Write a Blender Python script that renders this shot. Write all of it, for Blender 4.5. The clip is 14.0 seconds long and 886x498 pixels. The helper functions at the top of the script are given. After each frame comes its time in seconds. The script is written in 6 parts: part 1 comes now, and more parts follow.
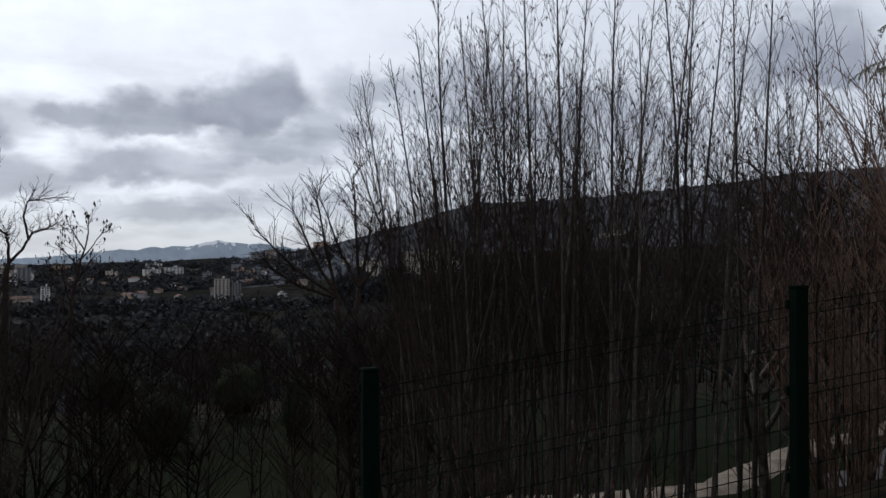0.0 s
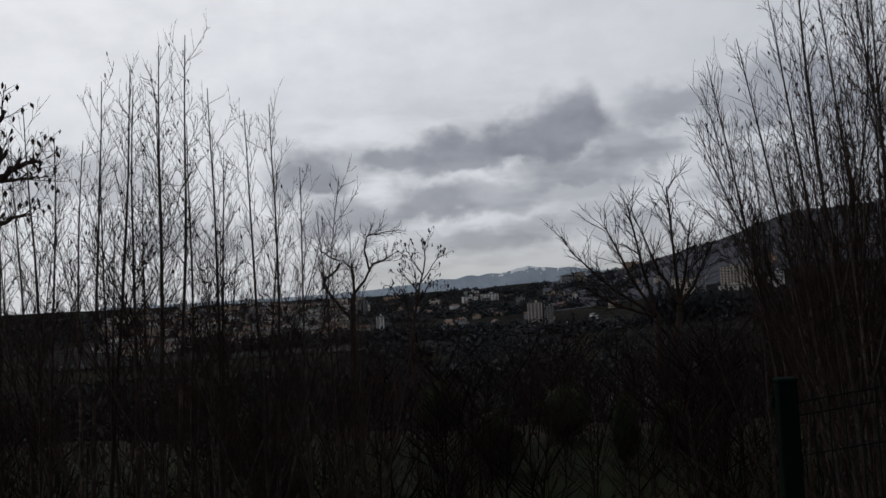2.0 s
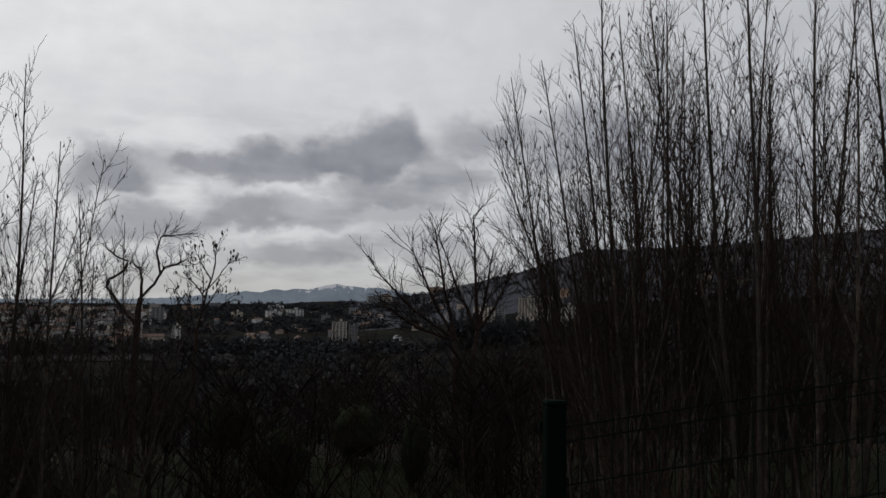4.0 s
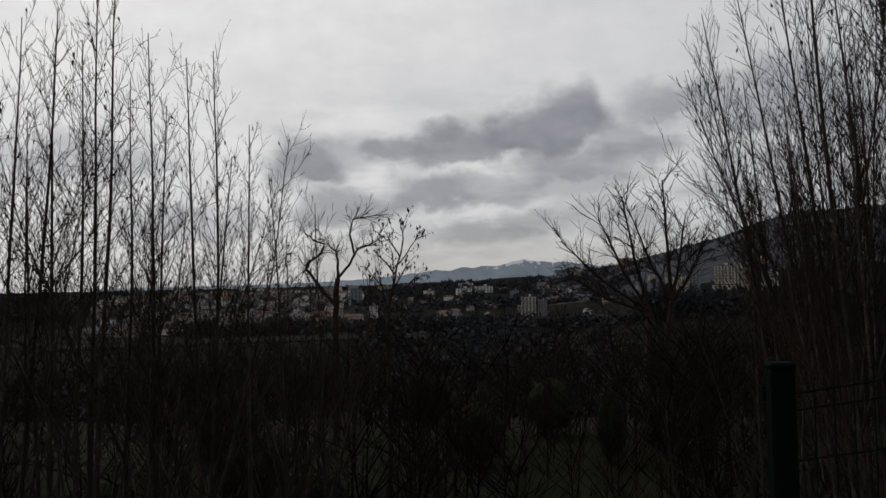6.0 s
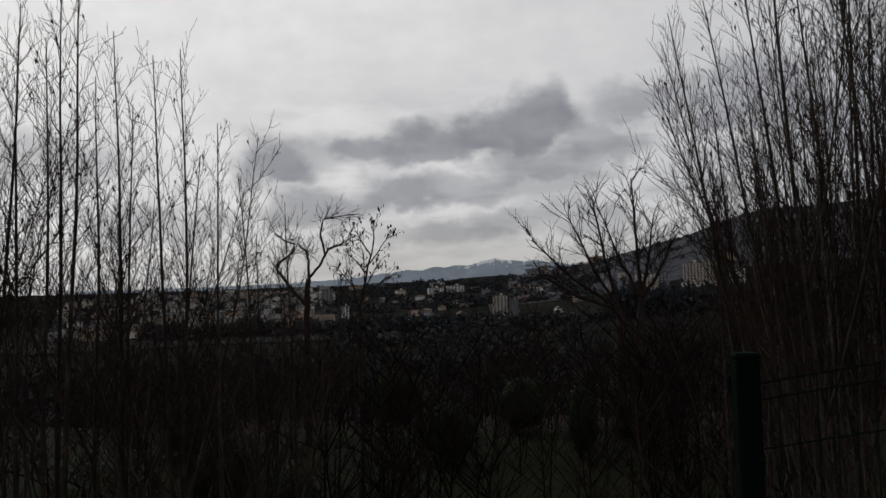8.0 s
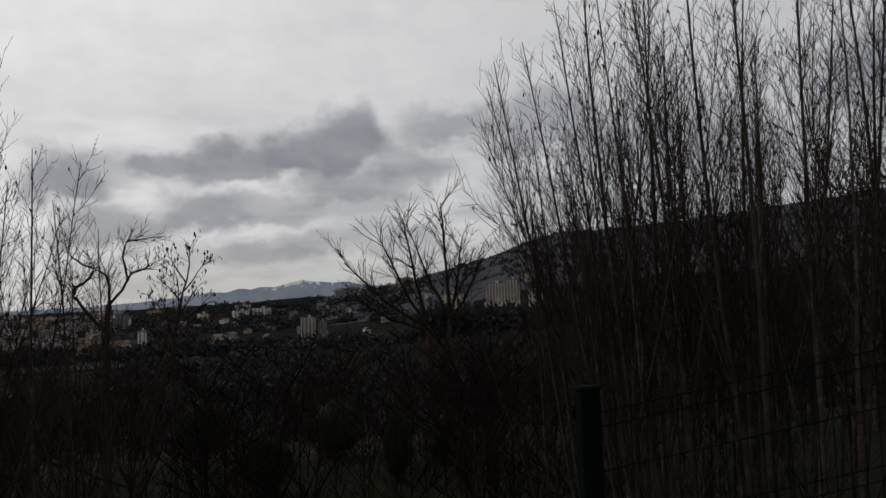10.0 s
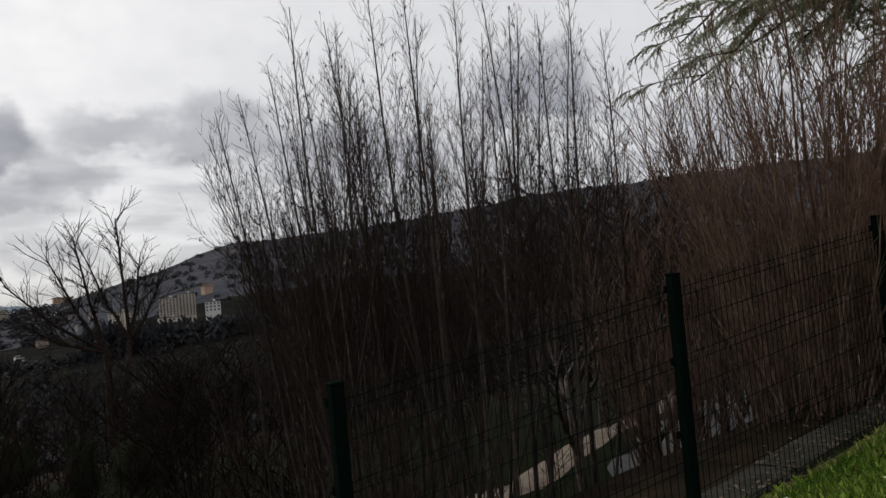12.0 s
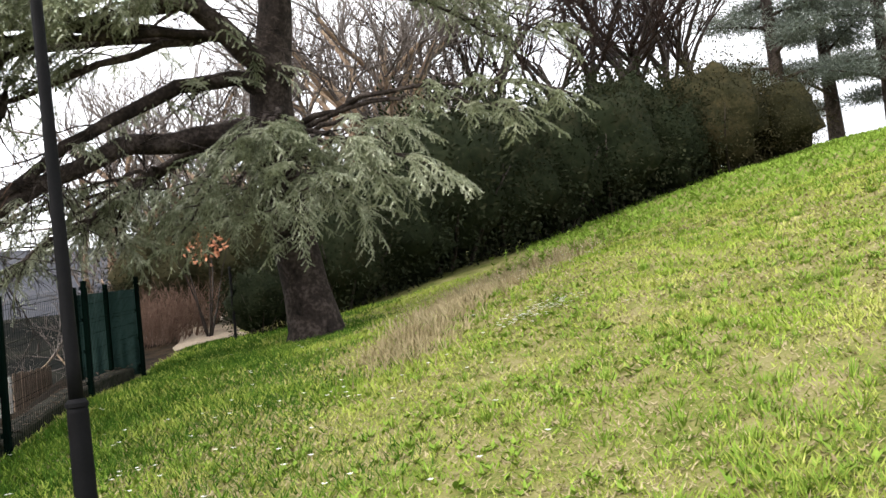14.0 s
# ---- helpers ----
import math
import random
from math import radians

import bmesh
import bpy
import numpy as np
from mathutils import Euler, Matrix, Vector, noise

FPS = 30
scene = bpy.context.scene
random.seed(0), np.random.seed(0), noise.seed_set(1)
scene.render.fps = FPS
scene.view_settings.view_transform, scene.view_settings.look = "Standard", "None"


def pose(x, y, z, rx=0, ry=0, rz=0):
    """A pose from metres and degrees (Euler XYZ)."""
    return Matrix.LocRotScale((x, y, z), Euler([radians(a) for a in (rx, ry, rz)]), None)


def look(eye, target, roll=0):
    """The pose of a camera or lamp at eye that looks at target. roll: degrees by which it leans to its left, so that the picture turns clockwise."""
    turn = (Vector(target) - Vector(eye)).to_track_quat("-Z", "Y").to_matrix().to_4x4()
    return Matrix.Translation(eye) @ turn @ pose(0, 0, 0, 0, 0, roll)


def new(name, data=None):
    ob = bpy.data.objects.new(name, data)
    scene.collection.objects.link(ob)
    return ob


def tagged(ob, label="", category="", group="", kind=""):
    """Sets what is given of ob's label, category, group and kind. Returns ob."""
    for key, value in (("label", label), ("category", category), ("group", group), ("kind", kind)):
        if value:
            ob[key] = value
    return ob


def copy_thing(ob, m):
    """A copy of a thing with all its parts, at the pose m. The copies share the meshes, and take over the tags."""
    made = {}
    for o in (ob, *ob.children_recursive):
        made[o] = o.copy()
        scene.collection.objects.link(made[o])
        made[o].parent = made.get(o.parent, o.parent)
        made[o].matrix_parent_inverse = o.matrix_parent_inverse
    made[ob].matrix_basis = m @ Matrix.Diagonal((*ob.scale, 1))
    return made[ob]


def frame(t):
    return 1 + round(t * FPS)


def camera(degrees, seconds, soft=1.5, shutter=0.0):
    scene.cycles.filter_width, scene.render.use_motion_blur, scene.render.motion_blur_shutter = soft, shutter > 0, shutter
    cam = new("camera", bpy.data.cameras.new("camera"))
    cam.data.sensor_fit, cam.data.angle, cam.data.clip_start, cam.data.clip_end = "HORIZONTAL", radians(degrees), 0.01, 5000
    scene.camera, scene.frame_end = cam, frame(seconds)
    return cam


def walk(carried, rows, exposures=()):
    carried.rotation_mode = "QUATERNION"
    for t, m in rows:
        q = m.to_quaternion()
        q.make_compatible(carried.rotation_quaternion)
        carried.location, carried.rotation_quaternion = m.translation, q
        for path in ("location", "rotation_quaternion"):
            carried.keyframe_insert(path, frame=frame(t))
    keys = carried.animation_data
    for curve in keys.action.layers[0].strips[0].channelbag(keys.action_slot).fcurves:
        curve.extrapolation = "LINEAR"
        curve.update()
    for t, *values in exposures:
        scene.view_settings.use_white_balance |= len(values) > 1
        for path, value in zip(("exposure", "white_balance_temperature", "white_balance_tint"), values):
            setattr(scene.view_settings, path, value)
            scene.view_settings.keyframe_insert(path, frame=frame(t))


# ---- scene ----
cam = camera(56.8, 14.0, 1.5, 0.0)
# seconds, x, y, z, yaw, pitch, roll
PATH = [
    (0, 0.990, 0.418, 1.736, -0.04, 0.89, 0.13),
    (0.5, 0.824, 0.519, 1.728, 6.68, 1.88, 0.88),
    (1, 0.708, 0.606, 1.693, 13.81, 1.00, 2.65),
    (1.5, 0.655, 0.693, 1.667, 20.21, 2.58, 1.68),
    (2, 0.609, 0.778, 1.645, 21.36, 2.96, 2.80),
    (2.2, 0.610, 0.821, 1.637, 19.98, 2.82, 2.83),
    (4.3, 0.669, 1.290, 1.554, 7.55, 4.87, -1.21),
    (4.5, 0.662, 1.318, 1.540, 11.32, 5.91, -0.72),
    (5, 0.617, 1.365, 1.526, 15.61, 5.26, 0.15),
    (5.5, 0.636, 1.453, 1.523, 19.69, 5.05, 0.18),
    (6, 0.607, 1.497, 1.514, 20.98, 2.33, 1.14),
    (6.5, 0.604, 1.509, 1.513, 21.35, 2.90, 0.66),
    (7, 0.615, 1.511, 1.506, 18.36, 3.43, 1.96),
    (7.5, 0.621, 1.503, 1.501, 18.78, 2.85, 1.83),
    (8, 0.614, 1.488, 1.499, 18.99, 2.26, 1.68),
    (8.5, 0.597, 1.489, 1.493, 17.56, 2.45, 0.82),
    (9, 0.546, 1.472, 1.520, 9.72, 2.89, 2.25),
    (9.2, 0.564, 1.488, 1.527, 7.76, 2.64, 2.53),
    (11.3, 0.184, 0.561, 1.659, 3.35, 4.69, 1.78),
    (11.5, 0.162, 0.447, 1.651, -0.19, 4.51, 3.37),
    (12, 0.075, 0.202, 1.672, -16.52, 2.48, 5.20),
    (12.5, -0.000, 0.000, 1.656, -39.83, 4.57, 2.47),
    (13, 0.083, -0.013, 1.659, -53.60, 4.56, 3.60),
    (13.5, 0.195, -0.060, 1.657, -66.84, 2.93, 5.31),
    (14, 0.352, -0.133, 1.666, -77.26, 3.40, 6.18),
]
EXPOSURES = [(0.0, 0.15, 6050, 10), (0.5, -0.02, 6150, 10), (1.2, -0.12, 6250, 10), (2.2, -0.38, 6300, 10), (5.0, -0.35, 6600, 10), (9.2, -0.35, 6650, 10), (11.3, -0.25, 6650, 10), (11.8, -0.05, 6650, 10),
             (12.2, 0.35, 6700, 10), (12.6, 0.62, 6700, 10), (13.1, 1.2, 6650, 10), (13.5, 1.75, 6650, 10), (14.0, 1.93, 6650, 10)]
walk(cam, [(t, pose(x, y, z, 90 + pitch, roll, yaw)) for t, x, y, z, yaw, pitch, roll in PATH], EXPOSURES)

# ---------------- sky and sun ----------------
SUN_BEARING, SUN_HEIGHT = 48.0, 38.0      # degrees left of north (+y), degrees up


def make_sky():
    w = bpy.data.worlds.new("overcast_sky")
    scene.world = w
    w.use_nodes = True
    nt = w.node_tree
    N, L = nt.nodes, nt.links
    bg = N["Background"]

    def mth(op, a, b=None, c=None):
        n = N.new("ShaderNodeMath")
        n.operation = op
        for i, v in enumerate((a, b, c)):
            if v is None:
                continue
            if isinstance(v, (int, float)):
                n.inputs[i].default_value = v
            else:
                L.new(v, n.inputs[i])
        return n.outputs[0]

    def ramp(v, lo, hi):
        n = N.new("ShaderNodeMapRange")
        n.interpolation_type = "SMOOTHSTEP"
        L.new(v, n.inputs["Value"])
        n.inputs["From Min"].default_value, n.inputs["From Max"].default_value = lo, hi
        return n.outputs["Result"]

    def blend(f, a, b):
        n = N.new("ShaderNodeMix")
        n.data_type = "RGBA"
        if isinstance(f, float):
            n.inputs[0].default_value = f
        else:
            L.new(f, n.inputs[0])
        for i, v in ((6, a), (7, b)):
            if isinstance(v, tuple):
                n.inputs[i].default_value = (*v, 1)
            else:
                L.new(v, n.inputs[i])
        return n.outputs[2]

    co = N.new("ShaderNodeTexCoord").outputs["Generated"]
    sep = N.new("ShaderNodeSeparateXYZ")
    L.new(co, sep.inputs[0])
    x, y, z = sep.outputs
    bearing = mth("MULTIPLY", mth("ARCTAN2", mth("MULTIPLY", x, -1.0), y), 57.2958)
    height = mth("MULTIPLY", mth("ARCSINE", z), 57.2958)
    flat = N.new("ShaderNodeCombineXYZ")
    for i, v in enumerate((bearing, mth("MULTIPLY", height, 2.2), 0.0)):
        if not isinstance(v, float):
            L.new(v, flat.inputs[i])

    round_co = N.new("ShaderNodeCombineXYZ")
    L.new(bearing, round_co.inputs[0])
    L.new(mth("MULTIPLY", height, 1.25), round_co.inputs[1])

    def cloud_noise(scale, detail, rough, off, vec=None):
        n = N.new("ShaderNodeTexNoise")
        n.inputs["Scale"].default_value, n.inputs["Detail"].default_value, n.inputs["Roughness"].default_value = scale, detail, rough
        sh = N.new("ShaderNodeVectorMath")
        sh.inputs[1].default_value = (off, off * 0.7, off * 1.3)
        L.new((vec or flat).outputs[0], sh.inputs[0])
        L.new(sh.outputs[0], n.inputs["Vector"])
        return n

    puff = cloud_noise(0.36, 5, 0.5, 3.0, round_co)
    sx = N.new("ShaderNodeSeparateColor")
    L.new(puff.outputs["Color"], sx.inputs[0])
    dx = mth("MULTIPLY_ADD", sx.outputs[0], 4.4, -2.2)
    dy = mth("MULTIPLY_ADD", sx.outputs[1], 4.0, -2.0)
    wb, wh = mth("ADD", bearing, dx), mth("ADD", height, dy)
    # grey cumulus banks with flat feet: bearing, foot, half width, height, darkness
    banks = [(11.6, 10.2, 2.8, 3.6, 1.0), (14.8, 9.5, 3.6, 2.9, 1.0), (19.4, 9.2, 3.9, 2.0, 0.92), (24.2, 9.2, 3.3, 1.0, 0.75), (30.6, 8.0, 3.4, 2.5, 0.95),
             (22.0, 5.9, 3.6, 2.2, 0.85), (27.6, 4.8, 4.4, 2.2, 0.8), (17.3, 6.2, 4.0, 1.3, 0.55), (11.6, 7.4, 4.4, 1.7, 0.68), (7.6, 8.8, 3.4, 2.2, 0.62),
             (4.2, 11.5, 4.2, 1.9, 0.62), (-2.5, 10.8, 4.5, 3.6, 0.75), (-24.5, 12.0, 5.0, 4.2, 0.95), (-10.5, 9.0, 7.5, 3.0, 0.7), (45.0, 8.0, 6.5, 2.2, 0.55),
             (38.0, 4.2, 6.0, 1.6, 0.55), (-40.0, 8.0, 9.0, 3.0, 0.5), (14.6, 4.1, 3.0, 1.0, 0.5), (8.8, 3.8, 4.0, 1.2, 0.5), (19.5, 3.4, 5.0, 0.9, 0.45)]
    total = None
    for b, h, rb, rh, k in banks:
        ub = mth("DIVIDE", mth("SUBTRACT", wb, b), rb)
        over = mth("SUBTRACT", wh, h)
        uh = mth("MAXIMUM", mth("DIVIDE", over, rh), mth("DIVIDE", over, -1.15))
        dd = mth("SQRT", mth("ADD", mth("MULTIPLY", ub, ub), mth("MULTIPLY", uh, uh)))
        m = mth("SUBTRACT", 1.0, mth("MULTIPLY", mth("SUBTRACT", 1.0, ramp(dd, 0.5, 1.2)), k * 0.88))
        total = m if total is None else mth("MULTIPLY", total, m)
    total = mth("SUBTRACT", 1.0, total)
    veil = ramp(cloud_noise(0.1, 7, 0.6, 11.0).outputs["Fac"], 0.4, 0.72)
    bands = N.new("ShaderNodeTexNoise")
    bands.inputs["Scale"].default_value, bands.inputs["Detail"].default_value, bands.inputs["Roughness"].default_value = 0.2, 4, 0.5
    stretch = N.new("ShaderNodeVectorMath")
    stretch.operation = "MULTIPLY"
    stretch.inputs[1].default_value = (0.6, 1.1, 1.0)
    L.new(flat.outputs[0], stretch.inputs[0])
    L.new(stretch.outputs[0], bands.inputs["Vector"])
    low = mth("MULTIPLY", mth("SUBTRACT", 1.0, ramp(height, 9.0, 15.0)), ramp(bands.outputs["Fac"], 0.4, 0.62))
    west = mth("SUBTRACT", 1.0, mth("MULTIPLY", ramp(bearing, 22.0, 38.0), 0.85))
    low = mth("MULTIPLY", low, west)
    grain = ramp(cloud_noise(0.32, 5, 0.52, 23.0, round_co).outputs["Fac"], 0.3, 0.7)
    # brighter round the veiled sun
    away = mth("SQRT", mth("ADD", mth("POWER", mth("SUBTRACT", bearing, SUN_BEARING), 2.0), mth("POWER", mth("SUBTRACT", height, SUN_HEIGHT), 2.0)))
    glow = mth("SUBTRACT", 1.0, ramp(away, 10.0, 75.0))
    white = blend(glow, (0.68, 0.695, 0.73), (1.1, 1.1, 1.11))
    white = blend(mth("MULTIPLY", ramp(away, 95.0, 165.0), 0.6), white, (0.3, 0.31, 0.33))
    white = blend(mth("MULTIPLY", veil, 0.2), white, (0.5, 0.52, 0.57))
    white = blend(mth("MULTIPLY", low, 0.5), white, (0.33, 0.345, 0.375))
    white = blend(mth("MULTIPLY", grain, 0.12), white, (0.42, 0.44, 0.49))
    cream = mth("MULTIPLY", mth("SUBTRACT", 1.0, ramp(height, 0.5, 5.0)), mth("MULTIPLY", west, 0.55))
    white = blend(cream, white, (0.5, 0.5, 0.48))
    grey = blend(grain, (0.205, 0.214, 0.26), (0.305, 0.315, 0.36))
    deck = blend(mth("MULTIPLY", total, 0.92), white, grey)
    sky = N.new("ShaderNodeTexSky")
    sky.sky_type, sky.sun_disc = "NISHITA", False
    sky.sun_elevation, sky.sun_rotation = radians(SUN_HEIGHT), radians(-SUN_BEARING)
    sc = N.new("ShaderNodeVectorMath")
    sc.operation = "SCALE"
    sc.inputs["Scale"].default_value = 0.05
    L.new(sky.outputs[0], sc.inputs[0])
    out = blend(0.94, sc.outputs[0], deck)
    L.new(out, bg.inputs["Color"])
    bg.inputs["Strength"].default_value = 1.0


make_sky()
sun = new("sun", bpy.data.lights.new("sun", "SUN"))
sun.data.energy, sun.data.angle, sun.data.color = 0.7, radians(14), (1.0, 0.95, 0.88)
_b, _h = radians(SUN_BEARING), radians(SUN_HEIGHT)
sun.matrix_world = look((0, 0, 60), (math.sin(_b) * math.cos(_h), -math.cos(_b) * math.cos(_h), 60 - math.sin(_h)))

# ---------------- small tools ----------------
def smooth(x, a, b):
    t = min(1.0, max(0.0, (x - a) / (b - a)))
    return t * t * (3 - 2 * t)


def link_mesh(name, verts, faces, mats, parent=None, label="", shade=False):
    me = bpy.data.meshes.new(name)
    me.from_pydata([tuple(v) for v in verts], [], faces)
    for m in (mats if isinstance(mats, (list, tuple)) else [mats]):
        me.materials.append(m)
    if shade:
        me.polygons.foreach_set("use_smooth", [True] * len(me.polygons))
    me.update()
    ob = new(name, me)
    if parent:
        ob.parent = parent
    if label:
        tagged(ob, label)
    return ob


def part(name, bm, material, parent=None, label="", shade=False):
    me = bpy.data.meshes.new(name)
    bm.to_mesh(me)
    bm.free()
    me.materials.append(material)
    if shade:
        me.polygons.foreach_set("use_smooth", [True] * len(me.polygons))
    ob = new(name, me)
    if parent:
        ob.parent = parent
    if label:
        tagged(ob, label)
    return ob


def thing(name, at, label, category, group="", kind=""):
    ob = new(name)
    ob.location = at
    return tagged(ob, label, category, group, kind)


def box(bm, lo, hi, bevel=0.0):
    c = [(a + b) / 2 for a, b in zip(lo, hi)]
    d = [b - a for a, b in zip(lo, hi)]
    r = bmesh.ops.create_cube(bm, size=1.0, matrix=Matrix.Translation(c) @ Matrix.Diagonal((*d, 1)))
    if bevel:
        es = list({e for v in r["verts"] for e in v.link_edges})
        bmesh.ops.bevel(bm, geom=es, offset=bevel, segments=1, affect="EDGES")


class Tubes:
    """Gathers tapered tubes, and leaves, into one mesh."""

    def __init__(self):
        self.v, self.f = [], []

    def tube(self, pts, radii, n=4):
        pts = [Vector(p) for p in pts]
        base = len(self.v)
        for i, p in enumerate(pts):
            d = (pts[min(i + 1, len(pts) - 1)] - pts[max(i - 1, 0)])
            d = d.normalized() if d.length > 1e-6 else Vector((0, 0, 1))
            a = d.orthogonal().normalized() if abs(d.z) > 0.95 else d.cross(Vector((0, 0, 1))).normalized()
            b = d.cross(a)
            for k in range(n):
                w = 2 * math.pi * k / n
                self.v.append(p + (a * math.cos(w) + b * math.sin(w)) * radii[i])
        for i in range(len(pts) - 1):
            for k in range(n):
                q = base + i * n
                self.f.append((q + k, q + (k + 1) % n, q + n + (k + 1) % n, q + n + k))
        self.f.append(tuple(base + (len(pts) - 1) * n + k for k in range(n)))

    def leaf(self, p, d, up, length, width):
        """A folded leaf: two triangles on each side of its rib."""
        d = d.normalized()
        s = d.cross(up)
        s = s.normalized() if s.length > 1e-4 else d.orthogonal().normalized()
        q = len(self.v)
        mid = p + d * length * 0.45
        lift = s.cross(d) * width * 0.25
        self.v += [p, mid + s * width / 2 + lift, p + d * length, mid - s * width / 2 + lift]
        self.f += [(q, q + 1, q + 2), (q, q + 2, q + 3)]

    def make(self, name, mat, parent=None, label="", shade=False):
        return link_mesh(name, self.v, self.f, mat, parent, label, shade)


def tri_arrays(t):
    """A Tubes' faces as triangles, in arrays."""
    f = []
    for q in t.f:
        for k in range(1, len(q) - 1):
            f.append((q[0], q[k], q[k + 1]))
    return np.array([tuple(v) for v in t.v], dtype=np.float32).reshape(-1, 3), np.array(f, dtype=np.int32).reshape(-1, 3)


def tri_mesh(name, v, f, mat):
    me = bpy.data.meshes.new(name)
    me.vertices.add(len(v))
    me.vertices.foreach_set("co", np.ascontiguousarray(v, dtype=np.float32).ravel())
    me.loops.add(len(f) * 3)
    me.loops.foreach_set("vertex_index", np.ascontiguousarray(f, dtype=np.int32).ravel())
    me.polygons.add(len(f))
    me.polygons.foreach_set("loop_start", np.arange(0, len(f) * 3, 3, dtype=np.int32))
    me.materials.append(mat)
    me.update(calc_edges=True)
    me.validate()
    return me


def wander(rng, p, d, length, steps, wob, lift=0.0):
    """Points of a wavering line from p along d."""
    p, d = Vector(p), Vector(d).normalized()
    out = [p.copy()]
    for _ in range(steps):
        d = (d + Vector((rng.uniform(-wob, wob), rng.uniform(-wob, wob), rng.uniform(-wob, wob) + lift))).normalized()
        p = p + d * (length / steps)
        out.append(p.copy())
    return out


def along(pts, t):
    """The point and direction at the part t of a line of points."""
    x = t * (len(pts) - 1)
    i = min(int(x), len(pts) - 2)
    a, b = pts[i], pts[i + 1]
    return a.lerp(b, x - i), (b - a).normalized()


# ---------------- materials ----------------
def material(name, stops, scale=4.0, rough=0.85, bump=0.3, fine=30.0, metal=0.0, world=False, distort=0.6, coat=0.0, spec=0.25):
    """Colours from two noises of different size, with relief."""
    m = bpy.data.materials.new(name)
    m.use_nodes = True
    nt = m.node_tree
    bs = nt.nodes["Principled BSDF"]
    if world:
        src = nt.nodes.new("ShaderNodeNewGeometry").outputs["Position"]
    else:
        src = nt.nodes.new("ShaderNodeTexCoord").outputs["Object"]
    big = nt.nodes.new("ShaderNodeTexNoise")
    big.inputs["Scale"].default_value, big.inputs["Detail"].default_value, big.inputs["Distortion"].default_value = scale, 6, distort
    small = nt.nodes.new("ShaderNodeTexNoise")
    small.inputs["Scale"].default_value, small.inputs["Detail"].default_value = fine, 4
    nt.links.new(src, big.inputs["Vector"])
    nt.links.new(src, small.inputs["Vector"])
    mix = nt.nodes.new("ShaderNodeMath")
    mix.operation = "MULTIPLY_ADD"
    mix.inputs[1].default_value = 0.45
    nt.links.new(small.outputs["Fac"], mix.inputs[0])
    half = nt.nodes.new("ShaderNodeMath")
    half.operation = "MULTIPLY"
    half.inputs[1].default_value = 0.55
    nt.links.new(big.outputs["Fac"], half.inputs[0])
    nt.links.new(half.outputs[0], mix.inputs[2])
    info = nt.nodes.new("ShaderNodeObjectInfo")
    vary = nt.nodes.new("ShaderNodeMath")
    vary.operation = "MULTIPLY_ADD"
    vary.inputs[1].default_value, vary.inputs[2].default_value = 0.12, -0.06
    nt.links.new(info.outputs["Random"], vary.inputs[0])
    add = nt.nodes.new("ShaderNodeMath")
    nt.links.new(mix.outputs[0], add.inputs[0])
    nt.links.new(vary.outputs[0], add.inputs[1])
    ramp = nt.nodes.new("ShaderNodeValToRGB")
    el = ramp.color_ramp.elements
    while len(el) < len(stops):
        el.new(0.5)
    for e, (pos, col) in zip(el, stops):
        e.position, e.color = pos, (*col, 1)
    nt.links.new(add.outputs[0], ramp.inputs["Fac"])
    nt.links.new(ramp.outputs["Color"], bs.inputs["Base Color"])
    bs.inputs["Roughness"].default_value, bs.inputs["Metallic"].default_value = rough, metal
    bs.inputs["Specular IOR Level"].default_value = spec
    bs.inputs["Coat Weight"].default_value = coat
    if bump:
        bp = nt.nodes.new("ShaderNodeBump")
        bp.inputs["Strength"].default_value, bp.inputs["Distance"].default_value = bump, 0.03
        nt.links.new(mix.outputs[0], bp.inputs["Height"])
        nt.links.new(bp.outputs["Normal"], bs.inputs["Normal"])
    return m


def worn_edge(m, stops, nx, ny, c):
    """Past the fence's line the lawn gives way to leaf litter, with a ragged edge."""
    nt = m.node_tree
    bs = nt.nodes["Principled BSDF"]
    grass = bs.inputs["Base Color"].links[0].from_socket
    pos = nt.nodes.new("ShaderNodeNewGeometry").outputs["Position"]
    dot = nt.nodes.new("ShaderNodeVectorMath")
    dot.operation = "DOT_PRODUCT"
    dot.inputs[1].default_value = (nx, ny, 0)
    nt.links.new(pos, dot.inputs[0])
    ns = nt.nodes.new("ShaderNodeTexNoise")
    ns.inputs["Scale"].default_value, ns.inputs["Detail"].default_value = 2.5, 5
    nt.links.new(pos, ns.inputs["Vector"])
    add = nt.nodes.new("ShaderNodeMath")
    add.operation = "MULTIPLY_ADD"
    add.inputs[1].default_value = 0.9
    nt.links.new(ns.outputs["Fac"], add.inputs[0])
    nt.links.new(dot.outputs["Value"], add.inputs[2])
    rng_ = nt.nodes.new("ShaderNodeMapRange")
    rng_.inputs["From Min"].default_value, rng_.inputs["From Max"].default_value = c + 0.4, c + 0.6
    nt.links.new(add.outputs[0], rng_.inputs["Value"])
    ramp = nt.nodes.new("ShaderNodeValToRGB")
    for e, (p, col) in zip(ramp.color_ramp.elements, stops):
        e.position, e.color = p, (*col, 1)
    nt.links.new(ns.outputs["Fac"], ramp.inputs["Fac"])
    mx = nt.nodes.new("ShaderNodeMix")
    mx.data_type = "RGBA"
    nt.links.new(rng_.outputs["Result"], mx.inputs[0])
    nt.links.new(grass, mx.inputs[6])
    nt.links.new(ramp.outputs["Color"], mx.inputs[7])
    nt.links.new(mx.outputs[2], bs.inputs["Base Color"])


